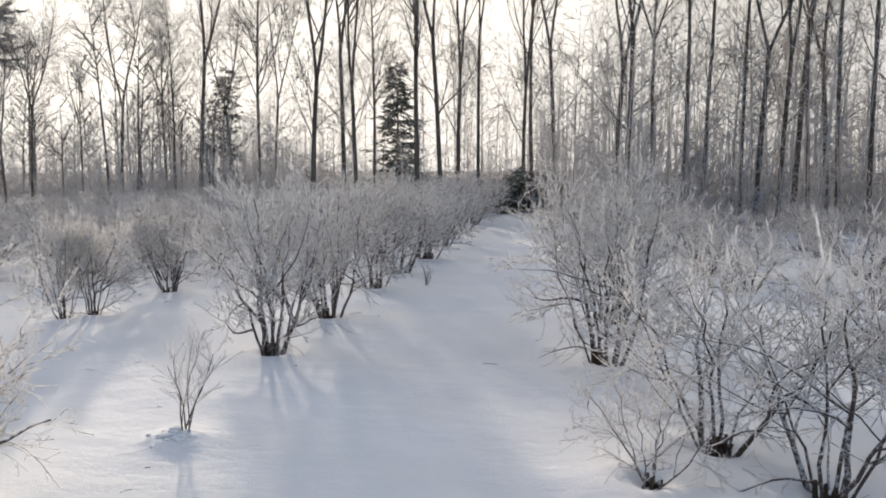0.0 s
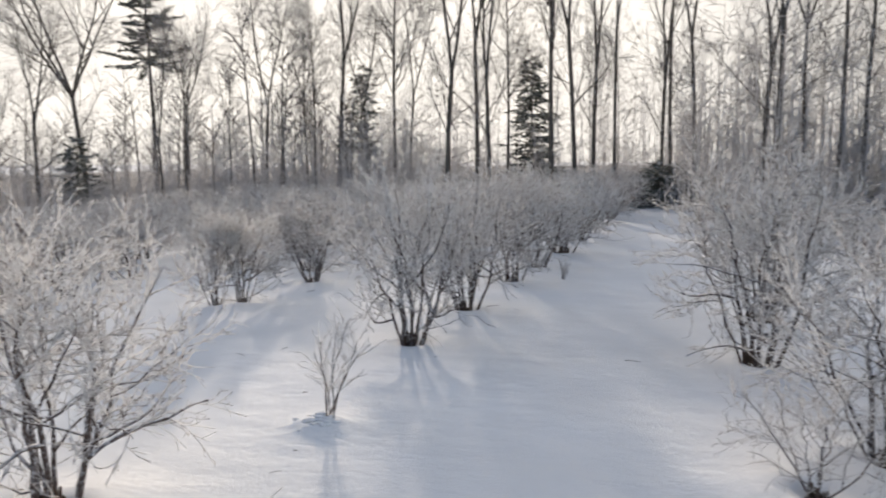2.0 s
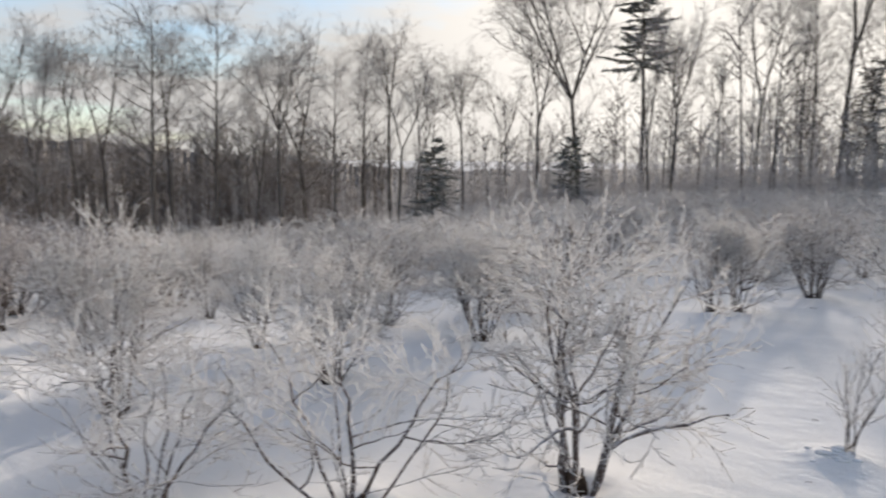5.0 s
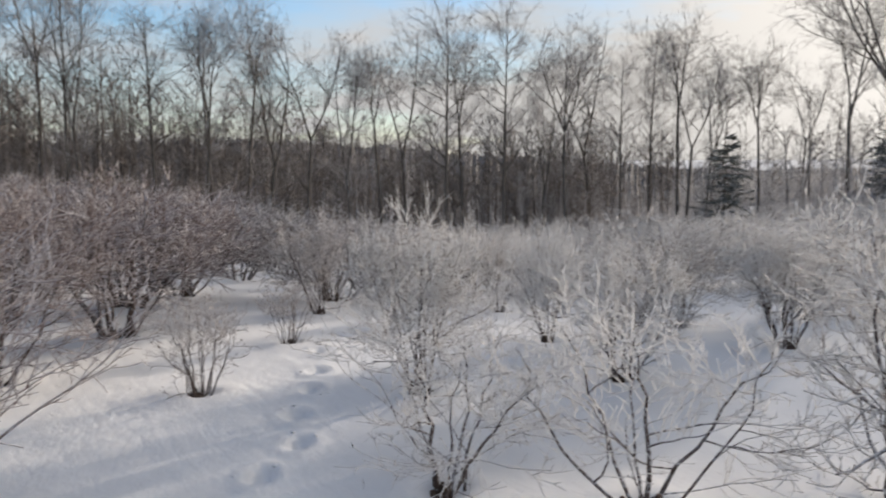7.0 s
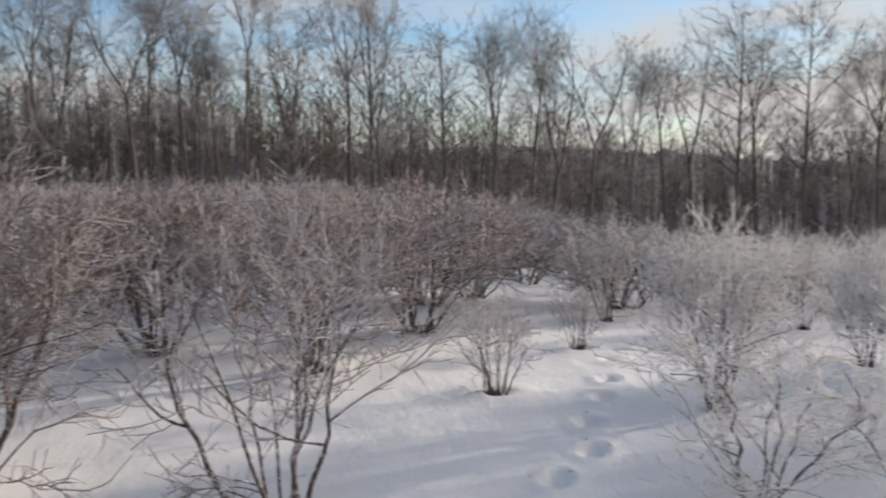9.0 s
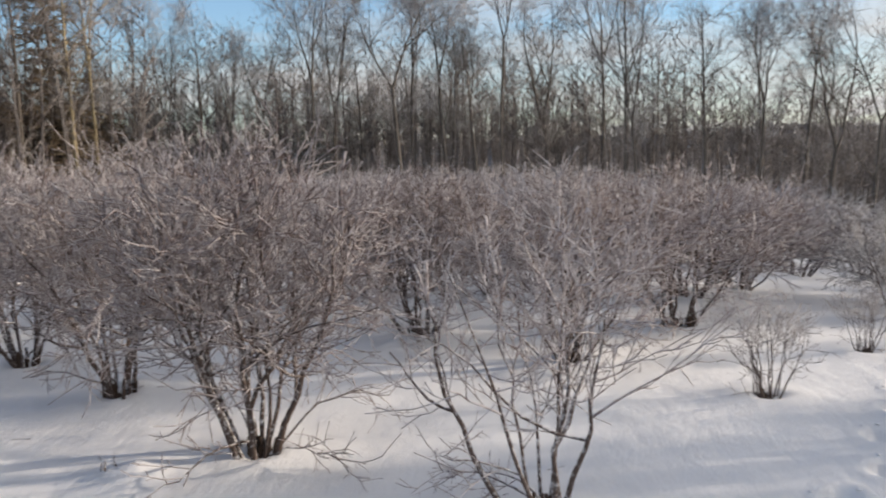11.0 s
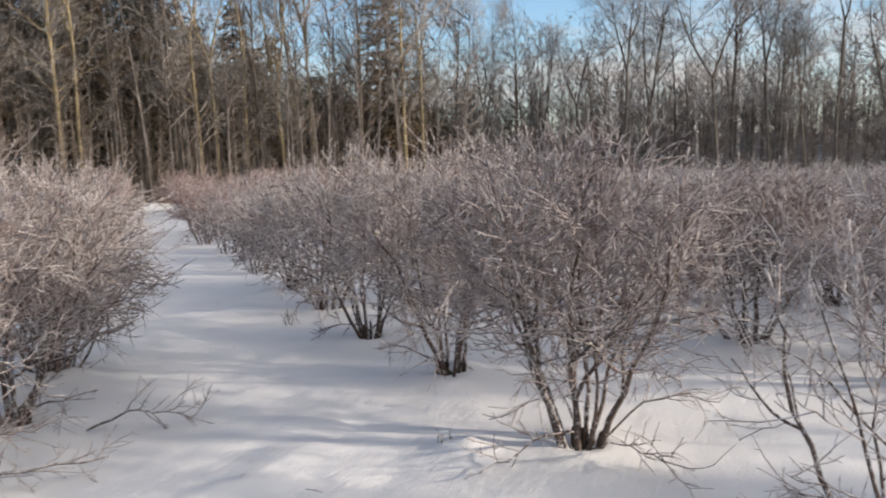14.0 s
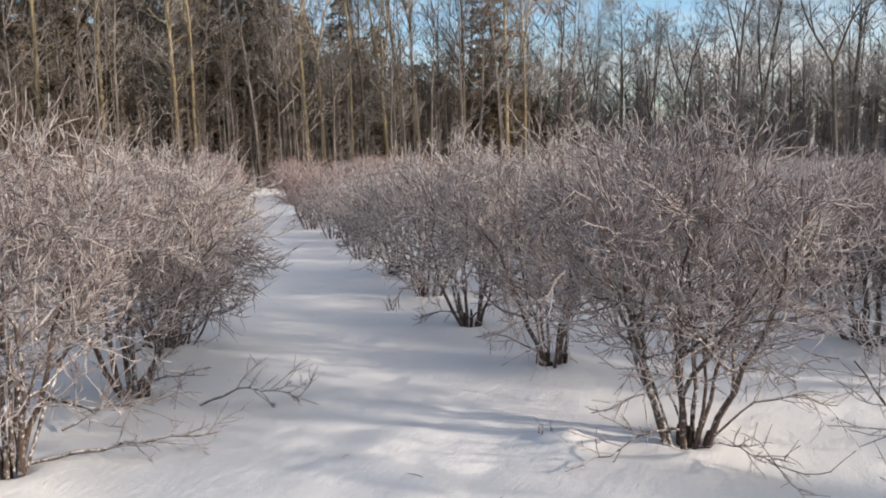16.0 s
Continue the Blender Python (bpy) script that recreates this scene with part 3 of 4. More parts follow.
# the row on the other side of the back path, and those behind it
t = Vector((-0.635, -0.773))
for k in range(4):
    for j in range(22):
        p = Vector((-3.43, -5.22)) + t * (1.5 * (j + (1 if k == 0 else -1))) + Vector((0.773, -0.635)) * 2.6 * k
        if p.length > 33 or p.length < 5.0:
            continue
        x, y = p.x + rng.uniform(-0.2, 0.2), p.y + rng.uniform(-0.2, 0.2)
        put_shrub(MID_MODELS if p.length < 15 else FAR_MODELS, x, y, rng.uniform(1.3, 1.55), rng.uniform(1.35, 1.55) if k == 0 else rng.uniform(1.8, 2.2), rng,
                  "dense frosted blueberry bush with low branches over snow", "bushes beside the back path")
# right of the front path
for k in range(3):
    for j in range(8):
        x, y = 3.6 + 2.4 * k + 0.12 * j * 1.7 + rng.uniform(-0.2, 0.2), 7.0 + 1.9 * j + rng.uniform(-0.3, 0.3)
        if k == 0 and j < 2 or math.hypot(x, y) > 19:
            continue
        put_shrub(MID_MODELS, x, y, rng.uniform(0.8, 1.1), rng.uniform(1.3, 1.7), rng,
                  "low hoarfrosted blueberry bush near the wood's edge", "bushes beside the front path")
for m in NEAR_MODELS + FRONT_MODELS + SPROUT_MODELS + HALF_MODELS + CLUMP_MODELS + LOW_MODELS + OPEN_MODELS + MID_MODELS + FAR_MODELS:
    for o in (*m.children_recursive, m):
        bpy.data.objects.remove(o)


def make_sapling(name, x, y, h, seed, label, twigs=26):
    rng = random.Random(seed)
    root = new(name)
    root.location = (x, y, ground_z(x, y) + snow_detail(x, y) - 0.02)
    tw = Soup()
    for s in range(6):
        st = Soup()
        pts, d = bend_line(rng, Vector((rng.uniform(-0.05, 0.05), rng.uniform(-0.05, 0.05), 0)), Vector((rng.uniform(-0.12, 0.32), rng.uniform(-0.25, 0.25), 1)).normalized(), h * rng.uniform(0.5, 0.92), 7, 0.19, 0.05)
        st.tube(pts, [0.0055 * (1 - 0.7 * i / 7) for i in range(8)], 4, False)
        for q in range(twigs // 5):
            p, dd = along(pts, rng.uniform(0.2, 1))
            e = bend_line(rng, p, (dd * 0.8 + rnd_dir(rng) * 0.7).normalized(), h * rng.uniform(0.12, 0.32), 2, 0.2, 0.1)[0]
            tw.tube(e, [0.0028, 0.0024, 0.0014], 3, False)
            for z in range(3):
                p3, d3 = along(e, rng.uniform(0.2, 1))
                tw.spike(p3, p3 + (d3 + rnd_dir(rng) * 0.7).normalized() * 0.05, 0.002)
        part("stem", st, STEM, root)
    tagged(part("crown", tw, TWIG, root), kind="stuff")
    tagged(root, label, "sapling", "saplings in the snow")


make_sapling("sapling", -1.43, 4.82, 0.84, 61, "young frosted sapling on a small snow mound", 72)
make_sapling("sapling", -0.15, 10.9, 0.35, 63, "tiny frosted shrub seedling in the snow", 20)


def make_branch(seed, a, b, rise, arch, thick, label):
    """A dead branch lying on the snow from a to b, its side twigs standing up."""
    rng = random.Random(seed)
    root = new("fallen_branch")
    root.location = (a[0], a[1], ground_z(*a) + 0.02)
    st, tw = Soup(), Soup()
    run = Vector((b[0] - a[0], b[1] - a[1], ground_z(*b) - ground_z(*a) + rise))
    pts = [run * (k / 8) + Vector((0, 0, arch * math.sin(math.pi * k / 8))) + rnd_dir(rng) * 0.018 * (0 < k) for k in range(9)]
    st.tube(pts, [thick * (1 - 0.7 * k / 8) for k in range(9)], 6)
    for q in range(11):
        p, dd = along(pts, 0.35 + 0.65 * (q + rng.random()) / 11)
        e, ed = bend_line(rng, p, (turned_off(rng, dd, 20, 60) + Vector((0, 0, 0.3))).normalized(), rng.uniform(0.12, 0.36), 4, 0.26, 0.0)
        tw.tube(e, [0.0046, 0.004, 0.0034, 0.0028, 0.002], 4, False)
        for z in range(4):
            p3, d3 = along(e, rng.uniform(0.2, 1))
            g, _ = bend_line(rng, p3, turned_off(rng, d3, 20, 55), rng.uniform(0.05, 0.16), 2, 0.25, 0.0)
            tw.tube(g, [0.0026, 0.0022, 0.0016], 3, False)
    part("stick", st, STEM, root)
    tagged(part("spray", tw, RED_TWIG, root, "thin reddish side twigs"), kind="stuff")
    tagged(root, label, "branch", "branches on the snow")


make_branch(71, (-3.54, -4.65), (-3.92, -4.10), 0.04, 0.09, 0.010, "bare dead branch arching over the snow")
make_branch(72, (-2.31, -4.52), (-3.15, -3.94), 0.06, 0.02, 0.015, "crooked dead branch lying along the snow")
make_branch(73, (-2.74, -4.92), (-3.17, -4.62), 0.10, 0.06, 0.009, "bare dead branch arching over the snow")
make_branch(74, (-4.58, -1.68), (-4.40, -1.16), 0.02, 0.08, 0.006, "thin low branch sagging onto the snow")
make_branch(75, (-4.66, -1.66), (-5.02, -1.06), 0.22, 0.16, 0.008, "thin low branch arching above the snow")
make_sapling("dry_stalk", -4.27, -2.46, 0.09, 67, "thin dry stalk poking out of the snow", 8)
make_sapling("dry_stalk", -6.75, -5.73, 0.26, 66, "thin dry stalk poking out of the snow", 16)


def build_crust():
    """Broken bits of snow crust heaped round stems, footprints and on the path."""
    rng = random.Random(91)
    bm = bmesh.new()

    def clod(x, y, r):
        z = ground_z(x, y) + snow_detail(x, y)
        made = bmesh.ops.create_icosphere(bm, subdivisions=2, radius=1.0)["verts"]
        turn = Euler((rng.uniform(0, 6), rng.uniform(0, 6), rng.uniform(0, 6))).to_matrix()
        seed = Vector((rng.uniform(0, 50), rng.uniform(0, 50), 0))
        wide, flat = rng.uniform(0.9, 1.7), rng.uniform(0.35, 0.6)
        for v in made:
            q = turn @ v.co * (1 + 0.45 * noise.noise(v.co * 1.3 + seed))
            v.co = Vector((q.x * r * wide, q.y * r, q.z * r * flat)) + Vector((x, y, z))

    for cx, cy, spread, count, big in ((-1.45, 4.77, 0.055, 34, 0.030), (-1.47, 4.68, 0.05, 8, 0.020)):
        for i in range(count):
            clod(cx + rng.gauss(0, spread), cy + rng.gauss(0, spread), rng.uniform(0.35, 1.0) * big)
    for fx, fy in PRINTS:
        for i in range(3):
            a = rng.uniform(0, 6.283)
            clod(fx + 0.17 * math.cos(a), fy + 0.13 * math.sin(a), rng.uniform(0.006, 0.015))
    me = bpy.data.meshes.new("snow_crust")
    bm.to_mesh(me)
    bm.free()
    me.materials.append(SNOW)
    me.polygons.foreach_set("use_smooth", [True] * len(me.polygons))
    tagged(new("snow_crust", me), "broken lumps of white snow crust", "snow lumps", kind="stuff")


build_crust()


def build_litter():
    """Short broken twigs and bits of bark strewn on the snow."""
    rng = random.Random(77)
    so = Soup()
    for i in range(110):
        az, d = rng.uniform(-30, 150), rng.uniform(3.4, 11)
        x, y = -d * math.sin(radians(az)), d * math.cos(radians(az))
        a, ln = rng.uniform(0, 6.283), rng.uniform(0.02, 0.13)
        p = Vector((x, y, ground_z(x, y) + snow_detail(x, y) + 0.004))
        q = p + Vector((math.cos(a), math.sin(a), rng.uniform(-0.05, 0.25))) * ln
        so.tube([p, p.lerp(q, 0.5) + Vector((0, 0, 0.004)), q], [0.0022, 0.002, 0.0012], 3, False)
    tagged(new("twig_litter", so.mesh("twig_litter", STEM)), "broken bits of twig strewn on the snow", "litter", kind="stuff")


build_litter()


# ---------------------------------------------------------------- trees
def make_tree(seed, fork, limbs, spread):
    """A bare broadleaf tree 10 m high, trunk 0.17 m thick near the foot, with a crooked forking top and a haze of fine twigs."""
    rng = random.Random(seed)
    root = new("bare_tree")
    tr, cr = Soup(), Soup()
    trunk, d = bend_line(rng, Vector((0, 0, -0.3)), Vector((rng.uniform(-0.02, 0.02), rng.uniform(-0.02, 0.02), 1)).normalized(), 10 * fork, 10, 0.036, 0.06)
    top_r = 0.08 * (1 - 0.62 * fork) if fork < 0.9 else 0.010
    tr.tube(trunk, [0.11] + [0.085 + (top_r - 0.085) * i / 10 for i in range(1, 11)], 7)
    leaders = [(trunk, 0.085, 0.34 if fork > 0.9 else 0.5)]
    n = 0 if fork > 0.9 else 5 if spread > 1.1 else rng.choice((2, 2, 3))
    for i in range(n):
        a = 2 * math.pi * i / n + rng.uniform(-0.6, 0.6)
        dd = (d + Vector((math.cos(a), math.sin(a), 0)) * rng.uniform(0.18, 0.55) * spread).normalized()
        ln = 10 * (1 - fork) * rng.uniform(0.78, 1.08)
        pts, _ = bend_line(rng, trunk[-1], dd, ln, 8, 0.10, 0.06)
        tr.tube(pts, [top_r * (0.85 - 0.75 * j / 8) for j in range(9)], 5)
        leaders.append((pts, top_r, 0.10))
        f = rng.uniform(0.2, 0.5)
        p, d2 = along(pts, f)
        sub, _ = bend_line(rng, p, (turned_off(rng, d2, 22, 48) + Vector((0, 0, 0.15))).normalized(), ln * (1 - f) * rng.uniform(0.7, 1.0), 6, 0.14, 0.06)
        r2 = top_r * (0.85 - 0.75 * f) * 0.75
        tr.tube(sub, [r2 * (1 - 0.13 * j) for j in range(7)], 4)
        leaders.append((sub, r2, 0.12))
    for q in range(limbs):
        pts, r0, lo = leaders[q % len(leaders)]
        f = lo + (0.98 - lo) * (q // len(leaders) + rng.random()) / (limbs // len(leaders) + 1)
        p, dd = along(pts, f)
        out = (turned_off(rng, dd, 30, 70) + Vector((0, 0, 0.04))).normalized()
        out = Vector((out.x * spread, out.y * spread, out.z)).normalized()
        ln = min(rng.uniform(0.8, 3.2) * (1.15 - 0.5 * f), room(p, out, 2.6 * spread, 6.0, 4.3))
        lp, ld = bend_line(rng, p, out, ln, 6, 0.16, 0.055)
        rr = min(max(0.011, r0 * (1 - 0.85 * f) * 0.5), 0.028)
        tr.tube(lp, [rr * (1 - 0.14 * i) for i in range(7)], 3, False)
        for w in range(9):
            p2, d2 = along(lp, 0.12 + 0.88 * (w + rng.random()) / 9)
            e2 = (turned_off(rng, d2, 24, 58) + Vector((0, 0, 0.05))).normalized()
            bp, bd = bend_line(rng, p2, e2, rng.uniform(0.3, 1.2), 3, 0.18, 0.04)
            cr.tube(bp, [0.0075, 0.0062, 0.005, 0.0035], 3, False)
            for z in range(5):
                p3, d3 = along(bp, rng.uniform(0.1, 1))
                e3 = (turned_off(rng, d3, 18, 55) + Vector((0, 0, 0.03))).normalized()
                g3 = p3 + e3 * rng.uniform(0.2, 0.75)
                cr.spike(p3, g3, 0.0047)
                for y in range(2):
                    m3 = p3.lerp(g3, rng.uniform(0.2, 0.8))
                    cr.spike(m3, m3 + turned_off(rng, e3, 20, 55) * rng.uniform(0.12, 0.36), 0.0037)
    # thin shoots low on the trunk
    for q in range(10):
        p, dd = along(trunk, rng.uniform(0.18, 0.7))
        sp, _ = bend_line(rng, p, turned_off(rng, dd, 50, 85), rng.uniform(0.3, 1.3), 3, 0.2, 0.06)
        cr.tube(sp, [0.008, 0.007, 0.005, 0.003], 3, False)
        for z in range(6):
            p3, d3 = along(sp, rng.uniform(0.2, 1))
            cr.spike(p3, p3 + turned_off(rng, d3, 25, 60) * rng.uniform(0.1, 0.4), 0.005)
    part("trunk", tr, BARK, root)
    tagged(part("crown", cr, CROWN, root, "fine bare frosted twigs"), kind="stuff")
    return root


TREE_MODELS = [make_tree(400 + i, fk, lb, sp) for i, (fk, lb, sp) in enumerate(
    ((0.97, 28, 0.8), (0.55, 30, 0.9), (0.42, 30, 1.0), (0.62, 26, 0.7), (0.65, 28, 0.8), (0.40, 64, 1.15), (0.97, 30, 0.95), (0.5, 28, 0.75), (0.35, 30, 0.8), (0.48, 30, 1.05)))]


def put_tree(az, dist, diam, height, model, rng, label, group, pale=False, broad=1.0):
    a = radians(az)
    x, y = -dist * math.sin(a), dist * math.cos(a)
    w = diam / 0.17
    sc = height / 10
    side = (0.45 * sc + 0.4 * w) * broad
    m = TREE_MODELS[model]
    ob = copy_thing(m, Matrix.Translation((x, y, ground_z(x, y))) @ Matrix.Rotation(rng.uniform(0, 6.28), 4, "Z") @ Matrix.Diagonal((side, side, sc, 1)))
    ob.name = "bare_tree"
    if pale:
        for c in ob.children:
            if c.name.startswith("trunk"):
                c.material_slots[0].link = "OBJECT"
                c.material_slots[0].material = PALE_BARK
    tagged(ob, label, "tree", group)


# azimuth in degrees, trunk thickness in metres
TREES_FRONT = [(27.9, 0.2, 9), (26.5, 0.2, 10), (23.6, 0.2, 8), (21.2, 0.38, 12), (18.4, 0.28, 10), (17.9, 0.26, 10), (16.4, 0.42, 17), (14.3, 0.36, 12),
               (12.5, 0.36, 16), (11.5, 0.2, 13), (8.9, 0.37, 15), (6.8, 0.32, 15), (5.9, 0.27, 14), (4.7, 0.18, 12), (1.7, 0.37, 17), (0.0, 0.27, 16),
               (-1.1, 0.23, 15), (-2.6, 0.18, 14), (-5.6, 0.23, 15), (-6.3, 0.23, 16), (-7.8, 0.27, 16)]
TREES_RIGHT = [(-11.8, 0.3), (-12.6, 0.42), (-14.5, 0.3), (-16.2, 0.17), (-17.5, 0.22), (-19.9, 0.17), (-20.8, 0.42), (-22.2, 0.17), (-23.1, 0.3),
               (-24.0, 0.17), (-25.1, 0.38), (-25.7, 0.2), (-27.4, 0.2), (-29.5, 0.3), (-31.0, 0.25)]
TREES_WEST = [(52.9, 0.36, 12), (51.3, 0.46, 13), (49.4, 0.26, 10), (47.5, 0.34, 11.5), (45.5, 0.46, 11), (40.5, 0.32, 9.5), (35.4, 0.38, 11), (32.5, 0.34, 15),
              (26.6, 0.24, 10), (65.8, 0.32, 10), (64.1, 0.42, 12.5), (61.2, 0.46, 12.5), (60.0, 0.46, 11.5), (57.2, 0.34, 13), (54.7, 0.26, 10), (45.0, 0.3, 10),
              (38.0, 0.24, 8.5), (43.8, 0.25, 9)]
TREES_SOUTHWEST = [(107.5, 0.33), (105.9, 0.42), (101.3, 0.42), (100.5, 0.36), (98.1, 0.33), (94.3, 0.33), (91.1, 0.46), (87.6, 0.33), (86.0, 0.26),
                   (85.2, 0.26), (80.7, 0.52), (77.6, 0.26), (77.2, 0.26), (74.9, 0.33), (73.4, 0.48), (70.9, 0.33), (67.9, 0.26)]
TREES_SOUTH = [(118.7, 0.28), (114.5, 0.35), (112.5, 0.28), (110.3, 0.26), (104.0, 0.35), (97.7, 0.3), (96.0, 0.3), (116.4, 0.24)]
TREES_BACK = [(152.8, 0.26), (150.7, 0.21), (148.9, 0.38), (146.6, 0.26), (144.3, 0.38), (143.3, 0.21), (139.0, 0.38), (137.5, 0.21), (135.9, 0.26),
              (134.8, 0.21), (133.0, 0.21), (131.9, 0.16), (130.5, 0.24), (129.5, 0.30), (128.5, 0.21), (125.2, 0.24), (122.2, 0.24), (121.0, 0.21)]
rng = random.Random(21)
for trees, dist, h0, h1, lab, grp, pale in (
        (TREES_FRONT, 33, 14, 17, "tall bare hardwood tree with dark trunk at the field's edge", "trees beyond the front path", False),
        (TREES_RIGHT, 26, 10, 15, "tall dark bare tree in the dense wood", "trees of the dense wood", False),
        (TREES_WEST, 52, 12.5, 15.5, "bare hardwood tree with frosted spreading crown", "trees beyond the rows", False),
        (TREES_SOUTHWEST, 47, 11.0, 14.6, "bare hardwood tree with frost-whitened crown", "trees beyond the rows", False),
        (TREES_SOUTH, 50, 10, 12, "slender bare tree leaning a little at the wood's edge", "trees beyond the rows", False),
        (TREES_BACK, 42, 13, 17, "tall bare poplar with sunlit tan trunk", "sunlit trees behind the back path", True)):
    for i, (az, dm, *tall) in enumerate(trees):
        dm *= {id(TREES_RIGHT): 0.62, id(TREES_FRONT): 0.68, id(TREES_BACK): 1.45}.get(id(trees), 0.9)
        away = dist * (1.3 if trees is TREES_FRONT and az > 11 else 1.0) * rng.uniform(0.94, 1.08)
        put_tree(az, away, dm, tall[0] * rng.uniform(0.97, 1.08) * (1.12 if trees is TREES_WEST else 1.0) if tall else rng.uniform(h0, h1), 5 if az == 32.5 else rng.choice((1, 2, 3, 7, 8, 9)) if trees is TREES_RIGHT else rng.choice((2, 8, 9, 2, 8, 7, 1, 6)) if trees is TREES_FRONT else rng.choice((1, 2, 0, 7, 4, 6, 8, 9, 3)) if trees in (TREES_SOUTHWEST, TREES_WEST) else rng.choice((0, 1, 2, 3, 4, 6, 7, 8, 9)), rng, lab, grp, pale and i % 4 != 3, 1.25 if az == 32.5 else 1.05 if trees in (TREES_SOUTHWEST, TREES_SOUTH) else 0.9 if trees is TREES_BACK else 1.0)
for m in TREE_MODELS:
    for o in (*m.children_recursive, m):
        bpy.data.objects.remove(o)


def make_conifer(name, seed, height, radius, bare, levels, needles, label, density=1.0, tilt=0.25, droop=0.0):
    """A conifer at the origin: trunk and boughs set with narrow flat sprays of needles; bare: the share of trunk with no boughs."""
    rng = random.Random(seed)
    root = new(name)
    tr, cr = Soup(), Soup()
    pts, _ = bend_line(rng, Vector((0, 0, -0.3)), Vector((0, 0, 1)), height, 8, 0.02, 0.02)
    r0 = 0.009 * height + 0.03
    tr.tube(pts, [r0 * (1 - 0.9 * i / 8) for i in range(9)], 6)
    for lv in range(levels):
        f = bare + (0.99 - bare) * (lv + rng.uniform(-0.3, 0.3)) / levels
        f = min(max(f, bare), 0.99)
        p, dd = along(pts, f)
        rel = (f - bare) / (1 - bare)
        reach = radius * (1 - rel) ** 0.75 * rng.uniform(0.6, 1.12) + 0.15
        for q in range(7):
            a = rng.uniform(0, 6.283)
            out = Vector((math.cos(a), math.sin(a), rng.uniform(-tilt, tilt))).normalized()
            ln = reach * rng.uniform(0.5, 1.05)
            bp, bd = bend_line(rng, p, out, ln, 4, 0.12, -droop)
            tr.tube(bp, [0.024, 0.018, 0.014, 0.010, 0.006], 3, False)
            for w in range(int((8 + ln * 13) * density)):
                p2, d2 = along(bp, 0.1 + 0.9 * rng.random() ** 0.8)
                flat = d2.cross(Vector((0, 0, 1))) * rng.choice((-1, 1))
                e2 = (d2 * rng.uniform(0.3, 1.0) + flat * rng.uniform(0.2, 1.0) + Vector((0, 0, rng.uniform(-0.35, 0.25) - droop))).normalized()
                wide = e2.cross(rnd_dir(rng)).normalized()
                cr.leaf(p2, p2 + e2 * rng.uniform(0.16, 0.52), wide * rng.uniform(0.018, 0.042))
    part("trunk", tr, BARK, root)
    tagged(part("crown", cr, needles, root, "drooping sprays of needles", smooth=False), kind="stuff")
    return tagged(root, label, "conifer", "evergreens at the wood's edge")


def polar(az, d):
    return -d * math.sin(radians(az)), d * math.cos(radians(az))


def stand(ob, az, d):
    x, y = polar(az, d)
    ob.location = (x, y, ground_z(x, y))


stand(make_conifer("white_pine", 1, 16.5, 2.9, 0.55, 15, GREEN_NEEDLE, "tall white pine with bare trunk and dark crown", 4.0, 0.3), 28.3, 58)
stand(make_conifer("spruce", 2, 6.8, 1.9, 0.10, 30, GREEN_NEEDLE, "dark green spruce among bare trees", 1.15, 0.45, 0.04), 3.1, 38)
stand(make_conifer("spruce", 3, 5.8, 2.0, 0.2, 14, GREEN_NEEDLE, "small dark spruce at the wood's edge", 1.7, 0.35), 42.6, 50)
stand(make_conifer("spruce", 4, 4.6, 1.9, 0.2, 13, GREEN_NEEDLE, "small dark spruce at the wood's edge", 1.7, 0.35), 33.0, 50)
stand(make_conifer("spruce", 5, 3.9, 2.4, 0.05, 12, GREEN_NEEDLE, "small dark spruce at the wood's edge", 1.2), 107.6, 50)
stand(make_conifer("white_pine", 6, 7.4, 1.5, 0.35, 18, GREEN_NEEDLE, "thin pine half hidden by bare trees", 0.6, 0.45), 14.9, 46)
stand(make_conifer("white_pine", 7, 13.0, 2.8, 0.3, 24, NEEDLE, "sunlit pine with ragged crown above bare trees", 1.9, 0.5), 123.2, 44)
# dark grey brush at the path's far end, built from small conifers
for i, (az, d, h) in enumerate(((-3.7, 31, 1.3), (-4.4, 30, 1.6), (-5.0, 32, 2.0), (-5.5, 30, 1.5), (-6.1, 32, 1.9), (-6.8, 30.5, 1.5), (-7.6, 31, 1.7))):
    stand(make_conifer("hemlock", 20 + i, h, 1.25, 0.02, 10, GREEN_NEEDLE, "low dark brush where the path meets the wood, built as conifers", 0.8, 0.7, 0.0), az, d)
rng = random.Random(31)
hemlocks = [make_conifer("hemlock", 50 + i, 10, 2.5, 0.03, 40, NEEDLE, "dark shaggy hemlock behind sunlit poplar trunks", 1.0, 0.55, 0.09) for i in range(7)]
for i in range(66):
    az = 120 + 46 * (i + rng.uniform(-0.4, 0.4)) / 66
    h = rng.uniform(4.5, 7.5) if az < 131 else rng.uniform(7.5, 11.5) if az < 138 else rng.uniform(10, 17)
    x, y = polar(az, rng.uniform(43, 57))
    w = (0.70 + 0.045 * h) * rng.uniform(0.85, 1.2)
    ob = copy_thing(hemlocks[i % 7], Matrix.Translation((x, y, ground_z(x, y))) @ Matrix.Rotation(rng.uniform(0, 6.28), 4, "Z") @ Matrix.Diagonal((w, w, h / 10, 1)))
    ob.name = "hemlock"
for m in hemlocks:
    for o in (*m.children_recursive, m):
        bpy.data.objects.remove(o)


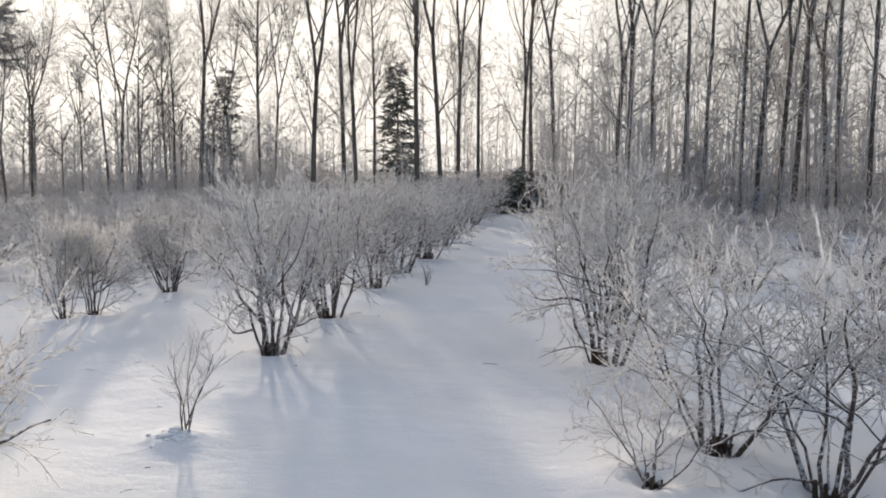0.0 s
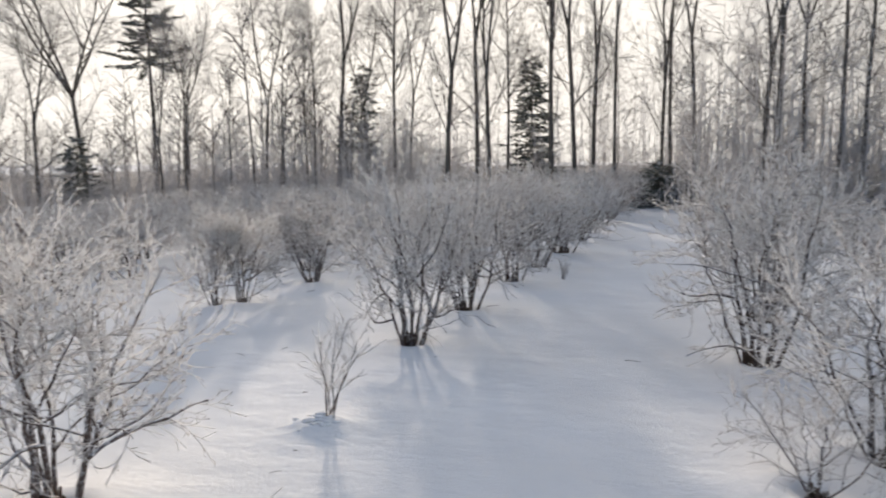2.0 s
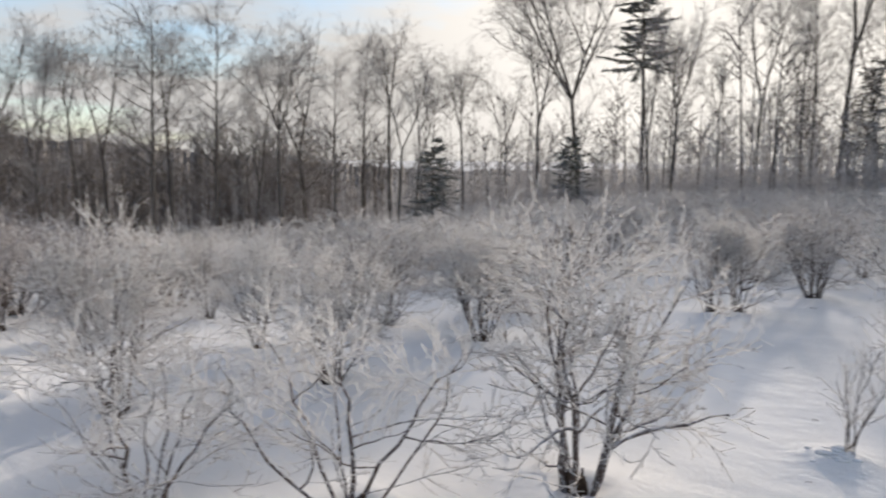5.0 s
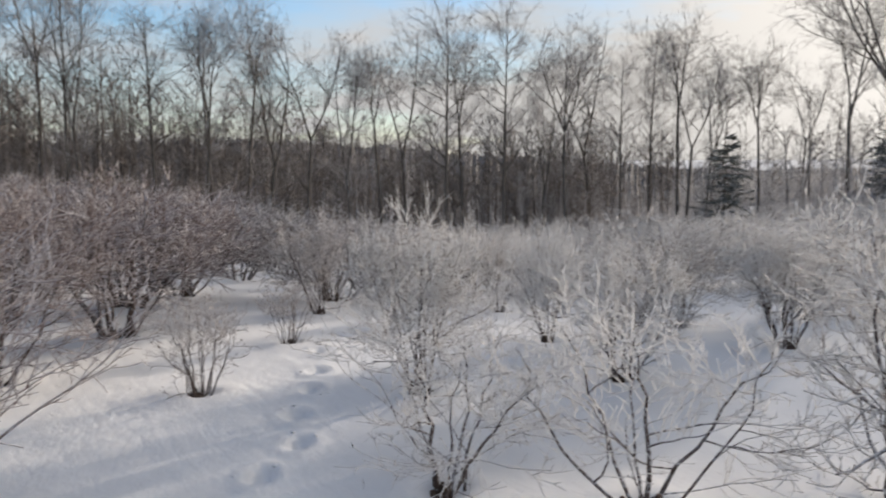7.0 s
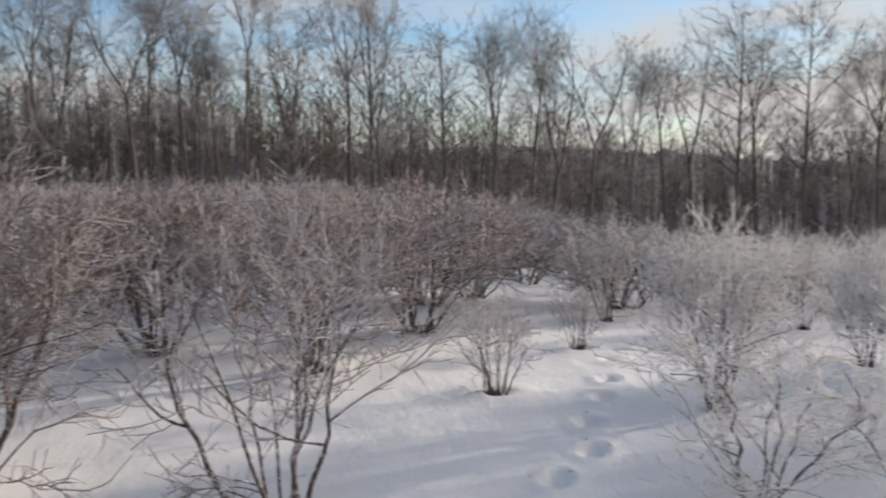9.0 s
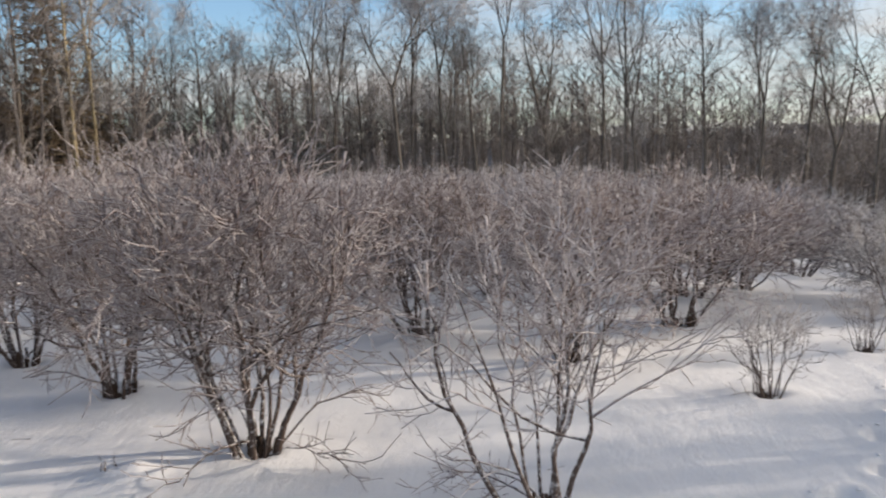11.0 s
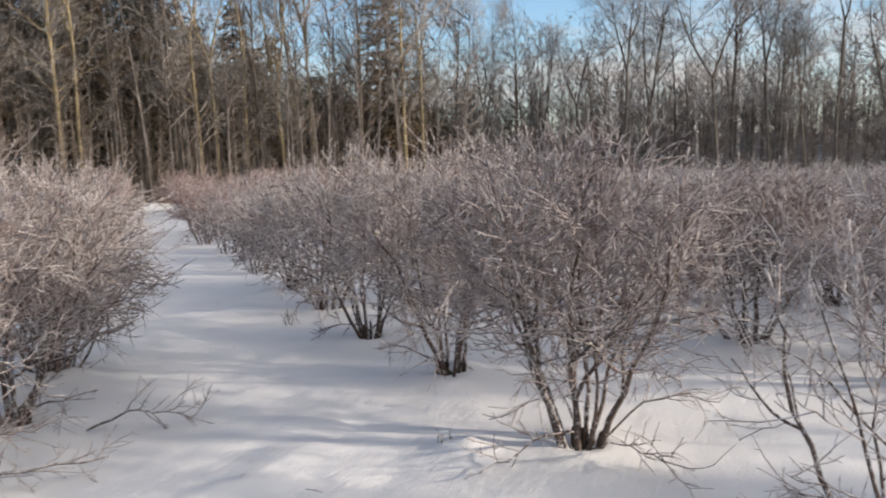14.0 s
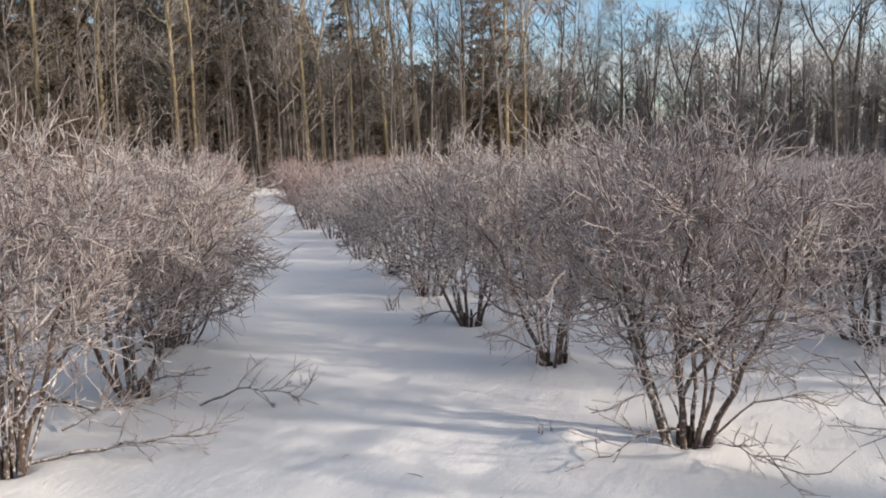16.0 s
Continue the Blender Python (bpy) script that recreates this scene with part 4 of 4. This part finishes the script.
def woods_edge(az):
    """How far off the wood's edge stands in each direction, in degrees left of +y."""
    az = (az + 180) % 360 - 180
    if az < -40 or az > 165:
        return 30
    stops = ((-40, 24), (-10, 25), (-3, 34), (22, 36), (30, 48), (60, 54), (90, 49), (118, 51), (126, 42), (165, 38))
    for (a, d), (b, e) in zip(stops, stops[1:]):
        if a <= az <= b:
            return d + (e - d) * (az - a) / (b - a)
    return 40


def build_woods():
    rng = random.Random(41)
    so = Soup()
    for i in range(2080):
        az = rng.uniform(-45, 170) if i < 1700 else rng.uniform(170, 315) if i < 1800 else rng.uniform(84, 119)
        right = -45 < az < 14
        if right and rng.random() < 0.76:
            continue
        if i < 1800 and i % 4 == 0:
            az = rng.uniform(50, 84)
        elif i < 1800 and i % 5 == 1:
            az = rng.uniform(88, 128)
        if 14 < az < 46 and rng.random() < 0.45:
            continue
        d = woods_edge(az) + 2 + 45 * rng.random() ** 1.4
        x, y = polar(az, d)
        z = ground_z(x, y)
        if i % 22 == 0:
            az = rng.uniform(118, 166)
            d = rng.uniform(37, 44)
            x, y = polar(az, d)
            z = ground_z(x, y)
        h = rng.uniform(5, 12.5) * (0.72 if 12 < az < 48 else 0.76 if 48 <= az < 80 else 0.86 if 80 <= az < 120 else 1.1)
        r = rng.uniform(0.014, 0.04) if right else rng.uniform(0.03, 0.10)
        pts, dd = bend_line(rng, Vector((x, y, z - 0.3)), Vector((0, 0, 1)), h, 4, 0.06, 0.03)
        so.tube(pts, [r, r * 0.85, r * 0.65, r * 0.4, r * 0.12], 4, False)
        for q in range(26 if right else 14):
            p, d1 = along(pts, rng.uniform(0.12 if right else 0.3, 1.0))
            a = rng.uniform(0, 6.283)
            s = (d1 * (rng.uniform(0.05, 0.8) if right else rng.uniform(0.5, 1.1)) + Vector((math.cos(a), math.sin(a), 0.1)) * 0.8).normalized()
            ln = rng.uniform(0.6, 2.2)
            e = p + s * ln
            so.spike(p, e, 0.013 if right else 0.034)
            for w in range(5 if right else 4):
                p2 = p.lerp(e, rng.uniform(0.3, 1))
                so.spike(p2, p2 + (s * 0.7 + rnd_dir(rng) * 0.8 + Vector((0, 0, 0.2))).normalized() * rng.uniform(0.3, 0.9), 0.010 if right else 0.021)
    ob = new("far_woods", so.mesh("far_woods", WOODS))
    tagged(ob, "deep bare winter woods behind the first trees", "woods", kind="stuff")


build_woods()


def build_brush(name, material, low, high, count, label, tall=1.0):
    """Undergrowth along the wood's edge: tufts of canes, and thin saplings with fine side twigs."""
    rng = random.Random(len(name))
    so = Soup()
    for i in range(count):
        az = rng.uniform(low, high) if i % 4 or low > 0 else rng.uniform(-38, -6) if i % 8 else rng.uniform(8, 45)
        edge = woods_edge(az)
        d = edge - 2.0 + 24 * rng.random() ** 1.5
        x, y = polar(az, d)
        z = ground_z(x, y)
        if i % 2:
            h = rng.uniform(0.8, 2.0 + 0.10 * (d - edge))
            for q in range(7):
                a = rng.uniform(0, 6.283)
                b = Vector((x + rng.uniform(-0.3, 0.3), y + rng.uniform(-0.3, 0.3), z - 0.05))
                e = b + Vector((math.cos(a) * 0.35, math.sin(a) * 0.35, 1)) * h * rng.uniform(0.5, 1)
                so.spike(b, e, 0.017)
                for w in range(2):
                    p = b.lerp(e, rng.uniform(0.4, 0.95))
                    so.spike(p, p + (rnd_dir(rng) + Vector((0, 0, 0.5))).normalized() * rng.uniform(0.2, 0.7), 0.012)
        else:
            h = (rng.uniform(2.5, 7.5) if az < 2 else rng.uniform(2.2, 5.2)) * tall
            b = Vector((x, y, z - 0.05))
            e = b + Vector((rng.uniform(-0.08, 0.08), rng.uniform(-0.08, 0.08), 1)) * h
            so.spike(b, e, 0.028)
            for q in range(int(16 * tall)):
                f = rng.uniform(0.15, 0.97)
                p = b.lerp(e, f)
                a = rng.uniform(0, 6.283)
                g = p + Vector((math.cos(a), math.sin(a), rng.uniform(0.2, 1.1))).normalized() * rng.uniform(0.35, 1.1) * (1.2 - 0.6 * f)
                so.spike(p, g, 0.013)
                m = p.lerp(g, rng.uniform(0.3, 0.8))
                so.spike(m, m + (rnd_dir(rng) + Vector((0, 0, 0.4))).normalized() * rng.uniform(0.2, 0.5), 0.009)
    ob = new(name, so.mesh(name, material))
    tagged(ob, label, "undergrowth", kind="stuff")


build_brush("frosted_undergrowth", BRUSH, -45, 60, 3300, "tangled frost-grey leafless undergrowth along the wood's edge")
build_brush("brown_undergrowth", BROWN_BRUSH, 48, 168, 2700, "tangled brown leafless undergrowth along the wood's edge")
build_brush("hemlock_thicket", THICKET, 118, 168, 1100, "tall tangled brown thicket under the hemlocks", 1.7)
